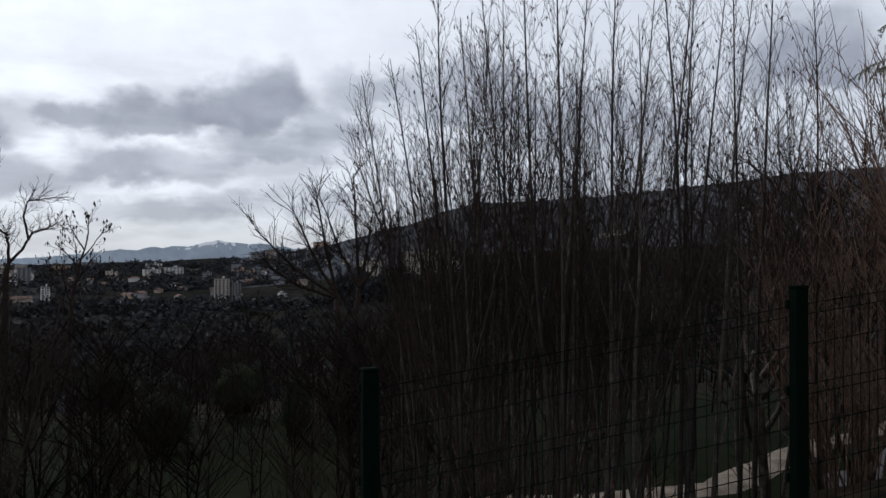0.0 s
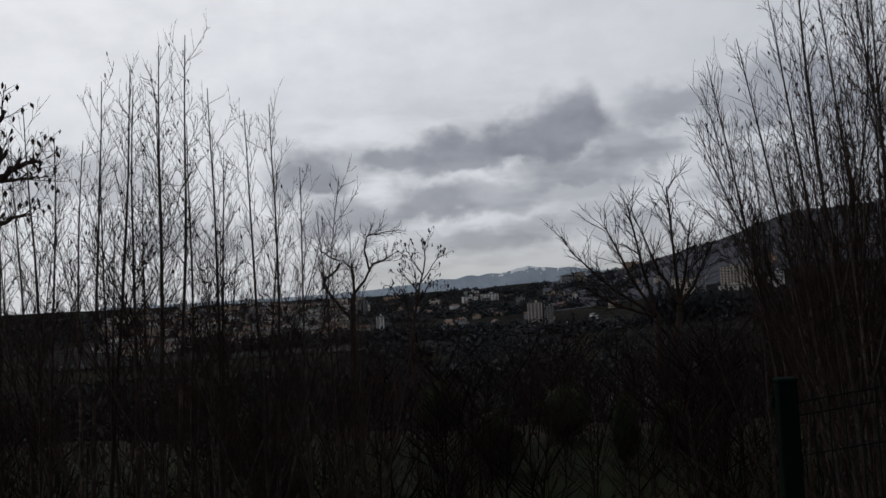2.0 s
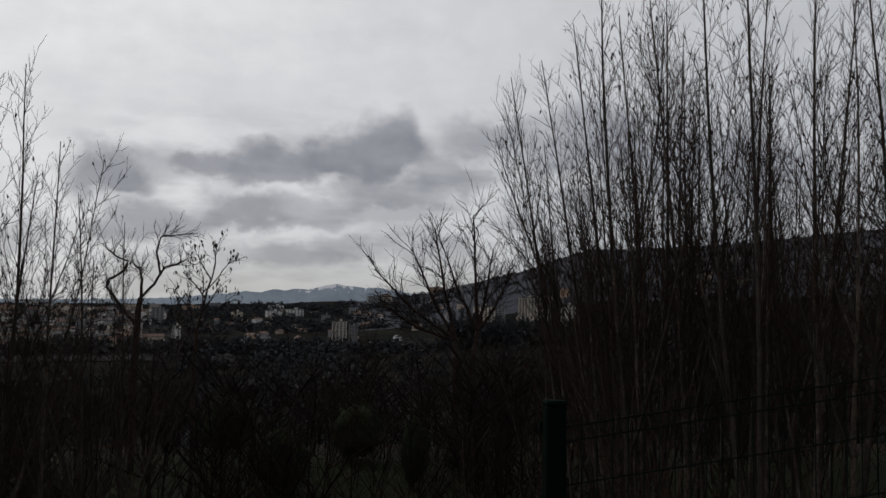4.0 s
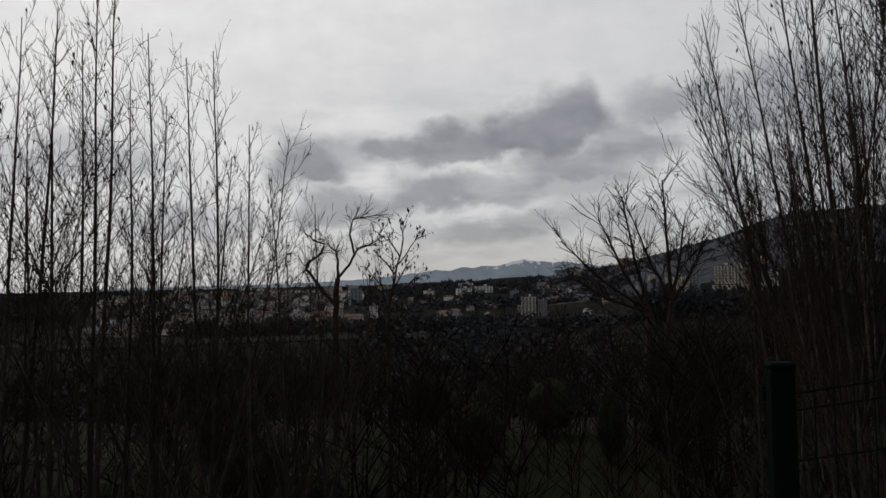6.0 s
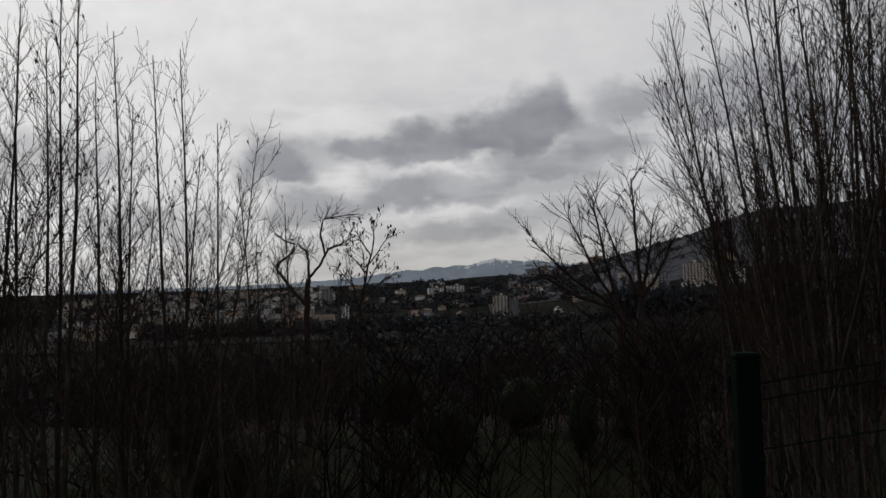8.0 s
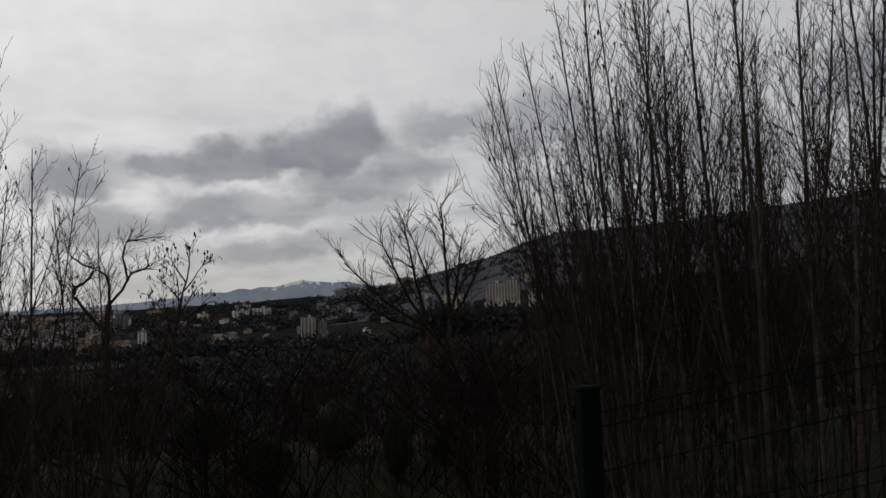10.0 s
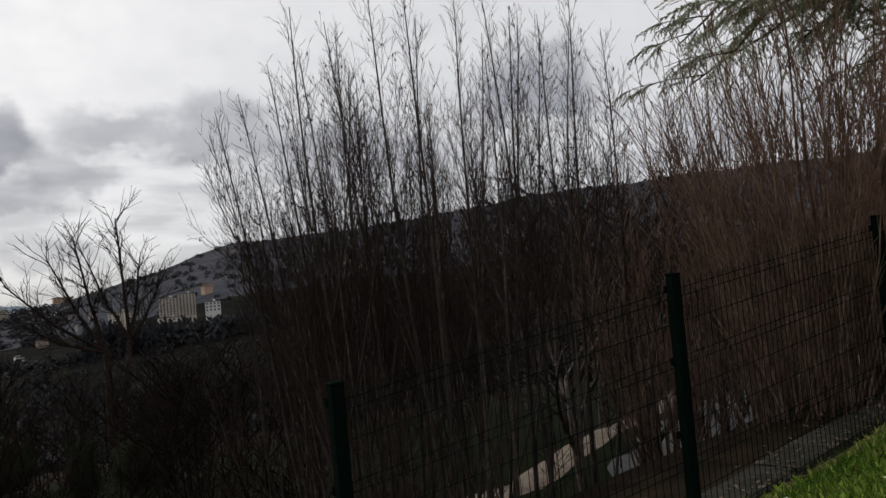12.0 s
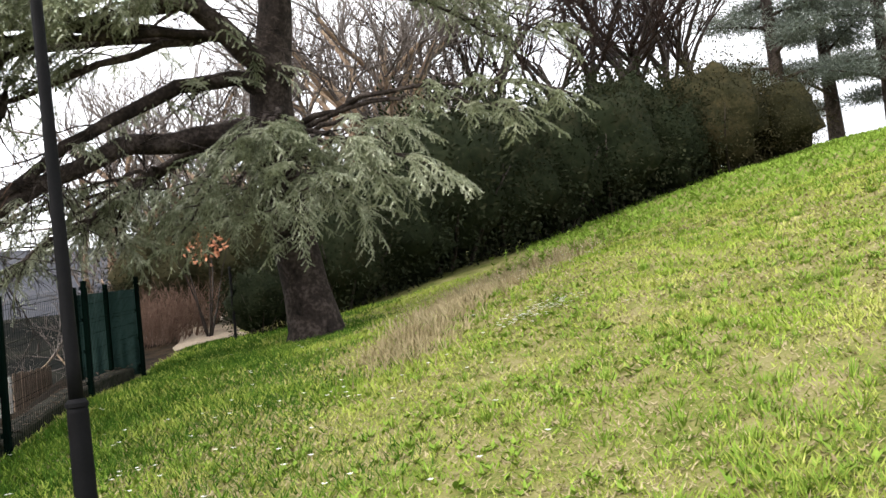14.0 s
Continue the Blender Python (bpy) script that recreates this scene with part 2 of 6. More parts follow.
M_LAWN = material("lawn", [(0.3, (0.045, 0.068, 0.012)), (0.43, (0.095, 0.12, 0.024)), (0.54, (0.175, 0.17, 0.058)), (0.68, (0.24, 0.205, 0.11))], 2.4, 0.95, 0.8, 46, world=True, distort=0.1, spec=0.06)
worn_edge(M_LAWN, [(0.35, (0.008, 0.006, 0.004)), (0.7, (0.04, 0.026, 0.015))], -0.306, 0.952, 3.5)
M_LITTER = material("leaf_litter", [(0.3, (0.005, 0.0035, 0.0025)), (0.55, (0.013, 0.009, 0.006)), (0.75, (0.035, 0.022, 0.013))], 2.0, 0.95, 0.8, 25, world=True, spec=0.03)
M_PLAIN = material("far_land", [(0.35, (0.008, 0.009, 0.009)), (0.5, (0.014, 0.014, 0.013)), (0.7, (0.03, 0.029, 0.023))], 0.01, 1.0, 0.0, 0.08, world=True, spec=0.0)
# the hill's blue-grey carries distance haze in its colour
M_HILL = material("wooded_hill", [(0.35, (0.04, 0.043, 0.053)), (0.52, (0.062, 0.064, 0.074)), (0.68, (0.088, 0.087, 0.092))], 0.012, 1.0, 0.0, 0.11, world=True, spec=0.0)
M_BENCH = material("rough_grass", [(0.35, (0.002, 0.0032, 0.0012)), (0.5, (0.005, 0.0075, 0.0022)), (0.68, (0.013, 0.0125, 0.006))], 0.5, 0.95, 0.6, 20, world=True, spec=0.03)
M_PATH = material("gravel_path", [(0.35, (0.16, 0.12, 0.085)), (0.5, (0.24, 0.19, 0.14)), (0.65, (0.31, 0.26, 0.2))], 3, 0.95, 0.5, 60, world=True)
M_LANE = material("trodden_lane", [(0.35, (0.06, 0.046, 0.034)), (0.5, (0.13, 0.1, 0.076)), (0.65, (0.2, 0.165, 0.13))], 3, 0.95, 0.5, 60, world=True)
M_GREYTWIG = material("grey_twig", [(0.35, (0.07, 0.058, 0.053)), (0.52, (0.15, 0.127, 0.116)), (0.7, (0.28, 0.25, 0.232))], 4, 0.85, 0.0, 25, spec=0.06)
M_ASPHALT = material("asphalt", [(0.35, (0.03, 0.03, 0.034)), (0.6, (0.055, 0.054, 0.056))], 1.0, 0.8, 0.3, 60, world=True)
# grey that stands for haze over the far town's ground
M_QUARTER = material("haze_quarter", [(0.4, (0.012, 0.013, 0.012)), (0.52, (0.024, 0.024, 0.024)), (0.66, (0.055, 0.053, 0.053))], 0.05, 0.95, 0.0, 0.2, world=True, spec=0.0)
M_BARK = material("sapling_bark", [(0.35, (0.012, 0.009, 0.0075)), (0.52, (0.029, 0.02, 0.0165)), (0.68, (0.11, 0.084, 0.07))], 5, 0.65, 0.4, 40)
M_TWIG = material("dark_twig", [(0.35, (0.01, 0.007, 0.006)), (0.6, (0.042, 0.029, 0.024))], 6, 0.85, 0.0, 30, spec=0.05)
M_SHRUB = material("reddish_twig", [(0.3, (0.042, 0.025, 0.018)), (0.5, (0.115, 0.071, 0.053)), (0.7, (0.22, 0.155, 0.122))], 4, 0.75, 0.2, 25, spec=0.06)
M_CEDARBARK = material("cedar_bark", [(0.3, (0.008, 0.007, 0.006)), (0.48, (0.03, 0.023, 0.02)), (0.68, (0.1, 0.08, 0.07))], 3, 0.95, 1.0, 18, spec=0.1)
M_NEEDLE = material("cedar_needles", [(0.32, (0.085, 0.1, 0.055)), (0.47, (0.24, 0.265, 0.165)), (0.62, (0.58, 0.6, 0.47))], 2.2, 0.7, 0.0, 12)
# needle green darkened to stand for backlight on the crest cedars
M_FARNEEDLE = material("backlit_cedar_needles", [(0.3, (0.05, 0.065, 0.05)), (0.55, (0.1, 0.12, 0.1)), (0.7, (0.18, 0.2, 0.17))], 2, 0.8, 0.0, 12)
# lush green, darkened further to stand for shade under the cedar
M_LUSH = material("lush_grass", [(0.3, (0.024, 0.066, 0.007)), (0.5, (0.05, 0.112, 0.012)), (0.7, (0.1, 0.16, 0.022))], 1.3, 0.8, 0.0, 20, world=True, spec=0.06)
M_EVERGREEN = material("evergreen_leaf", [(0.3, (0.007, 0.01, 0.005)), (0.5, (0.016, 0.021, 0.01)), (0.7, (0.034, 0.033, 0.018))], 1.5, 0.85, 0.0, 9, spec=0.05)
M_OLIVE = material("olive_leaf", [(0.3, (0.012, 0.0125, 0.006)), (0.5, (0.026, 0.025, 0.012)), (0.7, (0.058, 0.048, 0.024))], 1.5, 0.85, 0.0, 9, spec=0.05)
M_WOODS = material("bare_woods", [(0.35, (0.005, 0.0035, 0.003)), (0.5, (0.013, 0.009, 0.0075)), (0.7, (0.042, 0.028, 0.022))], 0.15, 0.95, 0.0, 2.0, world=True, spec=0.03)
# far trees lifted towards blue-grey, haze put into the colour
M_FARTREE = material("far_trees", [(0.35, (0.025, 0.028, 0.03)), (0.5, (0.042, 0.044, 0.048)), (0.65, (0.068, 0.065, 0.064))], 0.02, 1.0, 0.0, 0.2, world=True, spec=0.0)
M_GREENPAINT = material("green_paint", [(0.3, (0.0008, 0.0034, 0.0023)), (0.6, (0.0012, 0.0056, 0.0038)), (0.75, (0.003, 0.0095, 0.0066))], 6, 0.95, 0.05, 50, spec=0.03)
M_BLACKPAINT = material("black_paint", [(0.3, (0.003, 0.003, 0.0035)), (0.6, (0.006, 0.006, 0.007)), (0.8, (0.012, 0.011, 0.011))], 5, 0.75, 0.05, 60, spec=0.1)
M_CONCRETE = material("mossy_concrete", [(0.3, (0.01, 0.012, 0.005)), (0.48, (0.024, 0.023, 0.014)), (0.7, (0.06, 0.054, 0.044))], 2.5, 0.95, 0.6, 22)
M_WHITE = material("pale_render", [(0.3, (0.48, 0.47, 0.45)), (0.7, (0.7, 0.68, 0.65))], 0.3, 0.9, 0.05, 3)
M_CREAM = material("cream_render", [(0.3, (0.24, 0.2, 0.16)), (0.7, (0.42, 0.36, 0.29))], 0.3, 0.9, 0.05, 3)
# cream raised in brightness, to stand for light on the facades
M_LITCREAM = material("lit_cream_render", [(0.3, (0.5, 0.43, 0.35)), (0.7, (0.68, 0.6, 0.5))], 0.3, 0.9, 0.05, 3)
M_OCHRE = material("ochre_render", [(0.3, (0.36, 0.24, 0.16)), (0.7, (0.5, 0.36, 0.26))], 0.3, 0.9, 0.05, 3)
M_GREYWALL = material("grey_render", [(0.3, (0.16, 0.16, 0.17)), (0.7, (0.28, 0.28, 0.28))], 0.3, 0.9, 0.05, 3)
M_ROOF = material("clay_roof", [(0.3, (0.075, 0.046, 0.036)), (0.7, (0.15, 0.098, 0.076))], 0.5, 0.9, 0.1, 4)
M_SLATE = material("grey_roof", [(0.3, (0.05, 0.05, 0.055)), (0.7, (0.12, 0.12, 0.12))], 0.5, 0.8, 0.1, 4)
M_PANE = material("window_glass", [(0.3, (0.02, 0.025, 0.03)), (0.7, (0.05, 0.055, 0.06))], 1.0, 0.15, 0.0, 3)
# haze of distance is painted into the mountain's blue-grey
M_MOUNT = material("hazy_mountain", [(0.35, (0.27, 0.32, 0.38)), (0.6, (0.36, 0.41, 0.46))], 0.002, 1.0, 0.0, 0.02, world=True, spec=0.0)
M_SNOW = material("snow", [(0.3, (0.72, 0.74, 0.76)), (0.7, (0.84, 0.85, 0.87))], 0.01, 0.8, 0.0, 0.1, world=True)
M_WOOD = material("weathered_planks", [(0.3, (0.1, 0.07, 0.05)), (0.7, (0.24, 0.18, 0.14))], 2, 0.9, 0.3, 20)
M_GRASSBLADE = material("grass_blade", [(0.3, (0.085, 0.165, 0.015)), (0.44, (0.19, 0.285, 0.035)), (0.55, (0.31, 0.36, 0.075)), (0.68, (0.42, 0.39, 0.15))], 1.1, 0.8, 0.0, 26, world=True, spec=0.06)
M_WEED = material("weed_leaf", [(0.3, (0.1, 0.185, 0.02)), (0.7, (0.23, 0.32, 0.055))], 3, 0.8, 0.0, 20, world=True, spec=0.06)
M_STRAW = material("dry_grass", [(0.3, (0.2, 0.155, 0.08)), (0.7, (0.42, 0.36, 0.22))], 2, 0.9, 0.0, 20, world=True, spec=0.06)
M_PETAL = material("white_petal", [(0.3, (0.65, 0.65, 0.6)), (0.7, (0.8, 0.8, 0.78))], 2, 0.7, 0.0, 20)
M_ORANGE = material("orange_leaf", [(0.3, (0.4, 0.14, 0.07)), (0.7, (0.6, 0.3, 0.18))], 2, 0.7, 0.0, 20)
M_PALETRUNK = material("pale_trunk", [(0.3, (0.14, 0.09, 0.06)), (0.5, (0.27, 0.19, 0.13)), (0.7, (0.4, 0.31, 0.23))], 3, 0.9, 0.5, 20)
M_SCREEN = material("green_screen", [(0.3, (0.01, 0.03, 0.026)), (0.7, (0.022, 0.052, 0.046))], 3, 0.8, 0.1, 80)

# ---------------- the lie of the land ----------------
FX, FY, UX, UY = 2.72, 4.43, 0.952, 0.306          # the fence's line: a point and its direction


def fence_uv(x, y):
    """Metres along the fence and out beyond it."""
    return (x - FX) * UX + (y - FY) * UY, -(x - FX) * UY + (y - FY) * UX


RIDGE_B = (-180, -120, -60, -33, -28, -23, -16, -8, -2.6, 0, 2.5, 5.6, 8.7, 13.3, 25, 40, 60, 180)
RIDGE_E = (1, 3, 5.3, 5.6, 5.5, 5.3, 4.6, 4.1, 3.8, 3.3, 2.5, 1.7, 0.9, 0.25, -0.25, -0.4, -0.2, 1)


def fence_level(u):
    return float(np.interp(u, (-12, -6, -2, 0, 2.45, 4.86, 7.3, 9.7, 14, 40), (-1.0, -0.7, -0.32, 0.03, 0.3, 0.57, 0.84, 0.92, 1.25, 3.0)))


def land(x, y):
    u, s = fence_uv(x, y)
    r = math.hypot(x, y)
    b = math.degrees(math.atan2(-x, y))
    f = fence_level(u)
    up = -s
    if s <= 0:
        rise = 0.12 * min(up, 3) + 0.19 * max(0, min(up, 9) - 3) + 0.235 * max(0, min(up, 14) - 9) + 0.165 * max(0, min(up, 22) - 14)
        near = f + rise
    else:
        drop = float(np.interp(s, (0, 7, 25, 80, 300), (-0.6, -3.0, -3.6, -12, -57)))
        hold = smooth(u, 9.0, 12.5) * (1 - smooth(s, 1.2, 4.0))
        k = smooth(s, 0.5, 5.5) * (1 - hold)
        near = f * (1 - k) + drop * k
    plain = float(np.interp(r, (0, 300, 1000, 2600, 3600, 5000), (-30, -57, -57, -33, -14, -10)))
    ridge = 2300 * math.tan(radians(float(np.interp(b, RIDGE_B, RIDGE_E)))) + 1.6
    far = plain + max(0.0, ridge - plain) * smooth(r, 500, 2300)
    if s <= 0:
        far = max(far, 4.0) if abs(b) > 60 else far
    k = smooth(r, 60, 260)
    z = near * (1 - k) + far * k
    if r > 300:
        z += noise.noise((x / 160, y / 160, 0)) * 9 * smooth(r, 1000, 1800)
    elif s > 6:
        z += noise.noise((x / 9, y / 9, 0)) * 0.5
    else:
        z += noise.noise((x / 1.6, y / 1.6, 0)) * 0.05 + noise.noise((x / 0.5, y / 0.5, 3)) * 0.012
    return z


LANE = [(1.5, 17.2), (4.1, 17.6), (7.0, 18.3), (10.3, 21.3), (14.1, 25.2), (20, 31)]


def lane_gap(x, y):
    best = 99.0
    p = Vector((x, y))
    for a, b in zip(LANE, LANE[1:]):
        a, b = Vector(a), Vector(b)
        t = max(0, min(1, (p - a).dot(b - a) / (b - a).length_squared))
        best = min(best, (p - a.lerp(b, t)).length)
    return best


def build_ground():
    radii = [0.0]
    step = 0.22
    while radii[-1] < 4700:
        radii.append(radii[-1] + step)
        if radii[-1] > 9:
            step = min(step * 1.06, 150)
    n = 300
    verts, faces, slots = [(0, 0, land(0, 0))], [], []
    for r in radii[1:]:
        for k in range(n):
            a = 2 * math.pi * k / n
            x, y = -math.sin(a) * r, math.cos(a) * r
            verts.append((x, y, land(x, y)))
    for i in range(len(radii) - 1):
        for k in range(n):
            k2 = (k + 1) % n
            if i == 0:
                faces.append((0, 1 + k, 1 + k2))
            else:
                p, q = 1 + (i - 1) * n, 1 + i * n
                faces.append((p + k, q + k, q + k2, p + k2))
    for fc in faces:
        x = sum(verts[i][0] for i in fc) / len(fc)
        y = sum(verts[i][1] for i in fc) / len(fc)
        u, s = fence_uv(x, y)
        r = math.hypot(x, y)
        b = math.degrees(math.atan2(-x, y))
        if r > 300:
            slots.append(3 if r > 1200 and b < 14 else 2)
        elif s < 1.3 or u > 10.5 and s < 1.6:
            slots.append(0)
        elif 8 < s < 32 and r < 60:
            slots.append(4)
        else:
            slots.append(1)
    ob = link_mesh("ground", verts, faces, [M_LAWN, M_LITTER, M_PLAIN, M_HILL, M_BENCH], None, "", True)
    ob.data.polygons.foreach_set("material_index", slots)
    tagged(ob, "sloping lawn falling to wooded valley and wide plain", "ground", "", "structure")


def ribbon(name, line, width, mat, label, lift=0.03):
    pts = []
    for a, b in zip(line, line[1:]):
        a, b = Vector(a), Vector(b)
        m = max(2, int((b - a).length / 0.7))
        pts += [a.lerp(b, i / m) for i in range(m)]
    pts.append(Vector(line[-1]))
    v, f = [], []
    for i, p in enumerate(pts):
        d = (pts[min(i + 1, len(pts) - 1)] - pts[max(i - 1, 0)]).normalized()
        nrm = Vector((-d.y, d.x))
        for k in (-1, -0.5, 0, 0.5, 1):
            q = p + nrm * (width / 2 * k * (1 + 0.1 * math.sin(i * 1.7)))
            v.append((q.x, q.y, land(q.x, q.y) + lift + (0.02 if abs(k) < 1 else -0.03)))
    for i in range(len(pts) - 1):
        for k in range(4):
            f.append((i * 5 + k, i * 5 + k + 1, i * 5 + 6 + k, i * 5 + 5 + k))
    return tagged(link_mesh(name, v, f, mat, None, "", True), label, "path", "", "structure")


def build_mountains():
    """Snowy range on the skyline, beyond everything else."""
    bs = (44, 38, 33, 29, 26, 23.5, 21.4, 20.4, 19.6, 18.8, 18.1, 17.2, 16.4, 15.8, 15.3, 14.6, 13.8, 13.2, 12.6, 11.5, 9, 5)
    es = (0.0, 0.05, 0.1, 0.2, 0.35, 0.6, 0.85, 0.8, 1.05, 0.95, 1.1, 1.05, 1.25, 1.4, 1.5, 1.35, 1.3, 1.2, 1.3, 1.1, 0.8, 0.4)
    v, f, slot = [], [], []
    m, rows = 640, 24
    for i in range(m + 1):
        b = 44 - 39 * i / m
        e = float(np.interp(-b, [-q for q in bs], es)) + noise.noise((b * 1.7, 5, 0)) * 0.07 + noise.noise((b * 5, 9, 0)) * 0.03
        for j in range(rows):
            k = j / (rows - 1)
            rr = 4380 + 170 * k
            ee = -1.2 + (e + 1.2) * k + noise.noise((b * 2.3, k * 5, 2)) * 0.1 * math.sin(k * math.pi)
            a = radians(b)
            v.append((-math.sin(a) * rr, math.cos(a) * rr, 1.6 + rr * math.tan(radians(ee))))
    for i in range(m):
        b = 44 - 39 * i / m
        for j in range(rows - 1):
            f.append((i * rows + j, i * rows + rows + j, i * rows + rows + 1 + j, i * rows + 1 + j))
            line = 20.2 + 4.0 * noise.noise((b * 3.5, j * 0.45, 8)) + 1.5 * noise.noise((b * 11, j, 3)) + min(4.0, 1.6 * abs(b - 15.5))
            slot.append(1 if j >= line and b < 22 else 0)
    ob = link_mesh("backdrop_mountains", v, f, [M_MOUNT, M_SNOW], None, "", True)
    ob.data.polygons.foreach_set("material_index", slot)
    tagged(ob, "hazy blue mountain range with snow on its peaks", "mountains", "", "structure")


build_ground()
ribbon("path_lane", LANE, 1.0, M_LANE, "pale gravel lane on the slope below the fence")
ribbon("path_park", [(15.4, 8.1), (18.6, 9.9), (23, 12.6), (30, 17)], 1.4, M_PATH, "pale gravel path beyond the fence corner")
build_mountains()


# ---------------- fence, kerb, lamp ----------------
POSTS = [(0.66, 4.13), (2.72, 4.43), (5.03, 5.2), (7.32, 5.95), (9.63, 6.67), (11.93, 7.40)]
TOPS = [1.24, 1.6, 1.88, 2.14, 2.36, 2.5]


def build_fence():
    fence = thing("fence", (0, 0, 0), "dark green welded wire fence along the edge of the lawn", "fence", "", "")
    for i, ((x, y), top) in enumerate(zip(POSTS, TOPS)):
        lo = land(x, y) - 0.25
        bm = bmesh.new()
        box(bm, (-0.036, -0.03, 0), (0.036, 0.03, top - lo), 0.006)
        box(bm, (-0.039, -0.033, top - lo), (0.039, 0.033, top - lo + 0.018), 0.006)
        for k in range(4):
            h = 0.45 + (top - lo - 0.55) * k / 3
            box(bm, (-0.044, 0.026, h), (0.044, 0.046, h + 0.045), 0.004)
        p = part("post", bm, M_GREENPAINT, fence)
        p.location = (x, y, lo)
        p.rotation_euler = (0, radians(0.6 * math.sin(i * 2.1)), math.atan2(UY, UX))
    t = Tubes()
    t.tube([(0, 0, 0), (0, 0, 1.47)], [0.0028, 0.0028], 3)
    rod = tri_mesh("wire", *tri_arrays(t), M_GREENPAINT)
    for i in range(len(POSTS) - 1):
        (x0, y0), (x1, y1) = POSTS[i], POSTS[i + 1]
        a, b = Vector((x0, y0, TOPS[i] - 0.07)), Vector((x1, y1, TOPS[i + 1] - 0.07))
        h = 1.45
        off = Vector((-UY, UX, 0)) * 0.045
        t = Tubes()
        n = int((b - a).length / 0.055)
        wires = []
        for k in range(8):
            z = -h + 0.03 + (h - 0.05) * k / 7
            for dz in ((0, 0.05) if k in (2, 5, 7) else (0,)):
                q0, q1 = a + off + Vector((0, 0, z - dz)), b + off + Vector((0, 0, z - dz))
                t = Tubes()
                t.tube([q0, q1], [0.0032, 0.0032], 3)
                wires.append(t)
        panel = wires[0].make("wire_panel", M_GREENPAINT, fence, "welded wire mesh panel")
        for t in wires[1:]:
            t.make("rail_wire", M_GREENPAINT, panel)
        for k in range(1, n):
            q = new("wire", rod)
            q.parent = panel
            q.location = a.lerp(b, k / n) + off - Vector((0, 0, h))
    return fence


def build_screen():
    """The fence's return, hung with a green windbreak."""
    sc = thing("screen_fence", (0, 0, 0), "green windbreak net on posts at the fence corner", "fence")
    a, b = Vector((11.93, 7.40)), Vector((11.68, 8.35))
    pts = [a.lerp(b, k) for k in (0.0, 0.5, 1.0)]
    for i, p in enumerate(pts[1:]):
        z = land(p.x, p.y) - 0.3
        bm = bmesh.new()
        box(bm, (-0.03, -0.03, 0), (0.03, 0.03, 2.45 - z), 0.005)
        q = part("post", bm, M_GREENPAINT, sc)
        q.location = (p.x, p.y, z)
    v, f = [], []
    n = 24
    for i in range(n + 1):
        p = a.lerp(b, i / n)
        w = 0.025 * math.sin(i * 1.3)
        for j in range(7):
            z = 0.98 + 1.35 * j / 6
            v.append((p.x + 0.04 + w * math.sin(j), p.y + w, z))
    for i in range(n):
        for j in range(6):
            f.append((i * 7 + j, i * 7 + 7 + j, i * 7 + 8 + j, i * 7 + 1 + j))
    net = link_mesh("net", v, f, M_SCREEN, sc, "taut green windbreak net", True)
    md = net.modifiers.new("thick", "SOLIDIFY")
    md.thickness = 0.004


def build_kerb():
    """Mossy coping that the fence stands behind, in cast lengths."""
    kerb = thing("retaining_kerb", (0, 0, 0), "mossy concrete retaining kerb along the foot of the fence", "kerb", "", "structure")
    n = 11
    for i in range(n):
        u0, u1 = 0.4 + 9.2 * i / n, 0.4 + 9.2 * (i + 1) / n - 0.015
        bm = bmesh.new()
        for u in (u0, (u0 + u1) / 2, u1):
            top = fence_level(u) + 0.0 + 0.02 * u + 0.01 * math.sin(i * 2.3)
            for s, z in ((0.14, -0.9), (0.13, 0), (0.16, 0.02), (0.46, 0.01), (0.5, -0.03), (0.52, -1.4)):
                bm.verts.new((FX + UX * u - UY * s, FY + UY * u + UX * s, top + z + noise.noise((u * 3, s * 5, 0)) * 0.025))
        bm.verts.ensure_lookup_table()
        m = 6
        for k in range(2):
            for j in range(m):
                bm.faces.new([bm.verts[q] for q in (k * m + j, k * m + (j + 1) % m, (k + 1) * m + (j + 1) % m, (k + 1) * m + j)])
        bm.faces.new([bm.verts[j] for j in range(m)])
        bm.faces.new([bm.verts[2 * m + j] for j in reversed(range(m))])
        bmesh.ops.recalc_face_normals(bm, faces=bm.faces)
        part("kerb_block", bm, M_CONCRETE, kerb)


def turned(profile, n=20):
    bm = bmesh.new()
    rings = [[bm.verts.new((r * math.cos(2 * math.pi * k / n), r * math.sin(2 * math.pi * k / n), z)) for k in range(n)] for r, z in profile]
    for a, b in zip(rings, rings[1:]):
        for k in range(n):
            bm.faces.new((a[k], a[(k + 1) % n], b[(k + 1) % n], b[k]))
    bm.faces.new(list(reversed(rings[0])))
    bm.faces.new(rings[-1])
    return bm


def build_lamp_post():
    x, y = 4.91, 3.30
    z = land(x, y)
    lamp = thing("street_lamp", (x, y, z - 0.1), "black painted tapered steel lamp post on the lawn", "lamp post")
    lamp.rotation_euler = (radians(-0.9), radians(-0.55), 0)
    part("base", turned([(0.074, 0), (0.072, 0.12), (0.067, 0.16), (0.065, 0.86), (0.061, 0.9)]), M_BLACKPAINT, lamp, "thick black base sleeve", True)
    part("collar", turned([(0.062, 0.895), (0.07, 0.9), (0.07, 0.925), (0.05, 0.95)]), M_BLACKPAINT, lamp)
    part("pole", turned([(0.046, 0.94), (0.044, 1.2), (0.034, 4.4), (0.033, 6.0)]), M_BLACKPAINT, lamp, "slim black pole", True)
    bm = bmesh.new()
    box(bm, (-0.028, 0.06, 0.35), (0.028, 0.069, 0.62), 0.004)
    part("hatch", bm, M_BLACKPAINT, lamp)


build_fence()
build_screen()
build_kerb()
build_lamp_post()

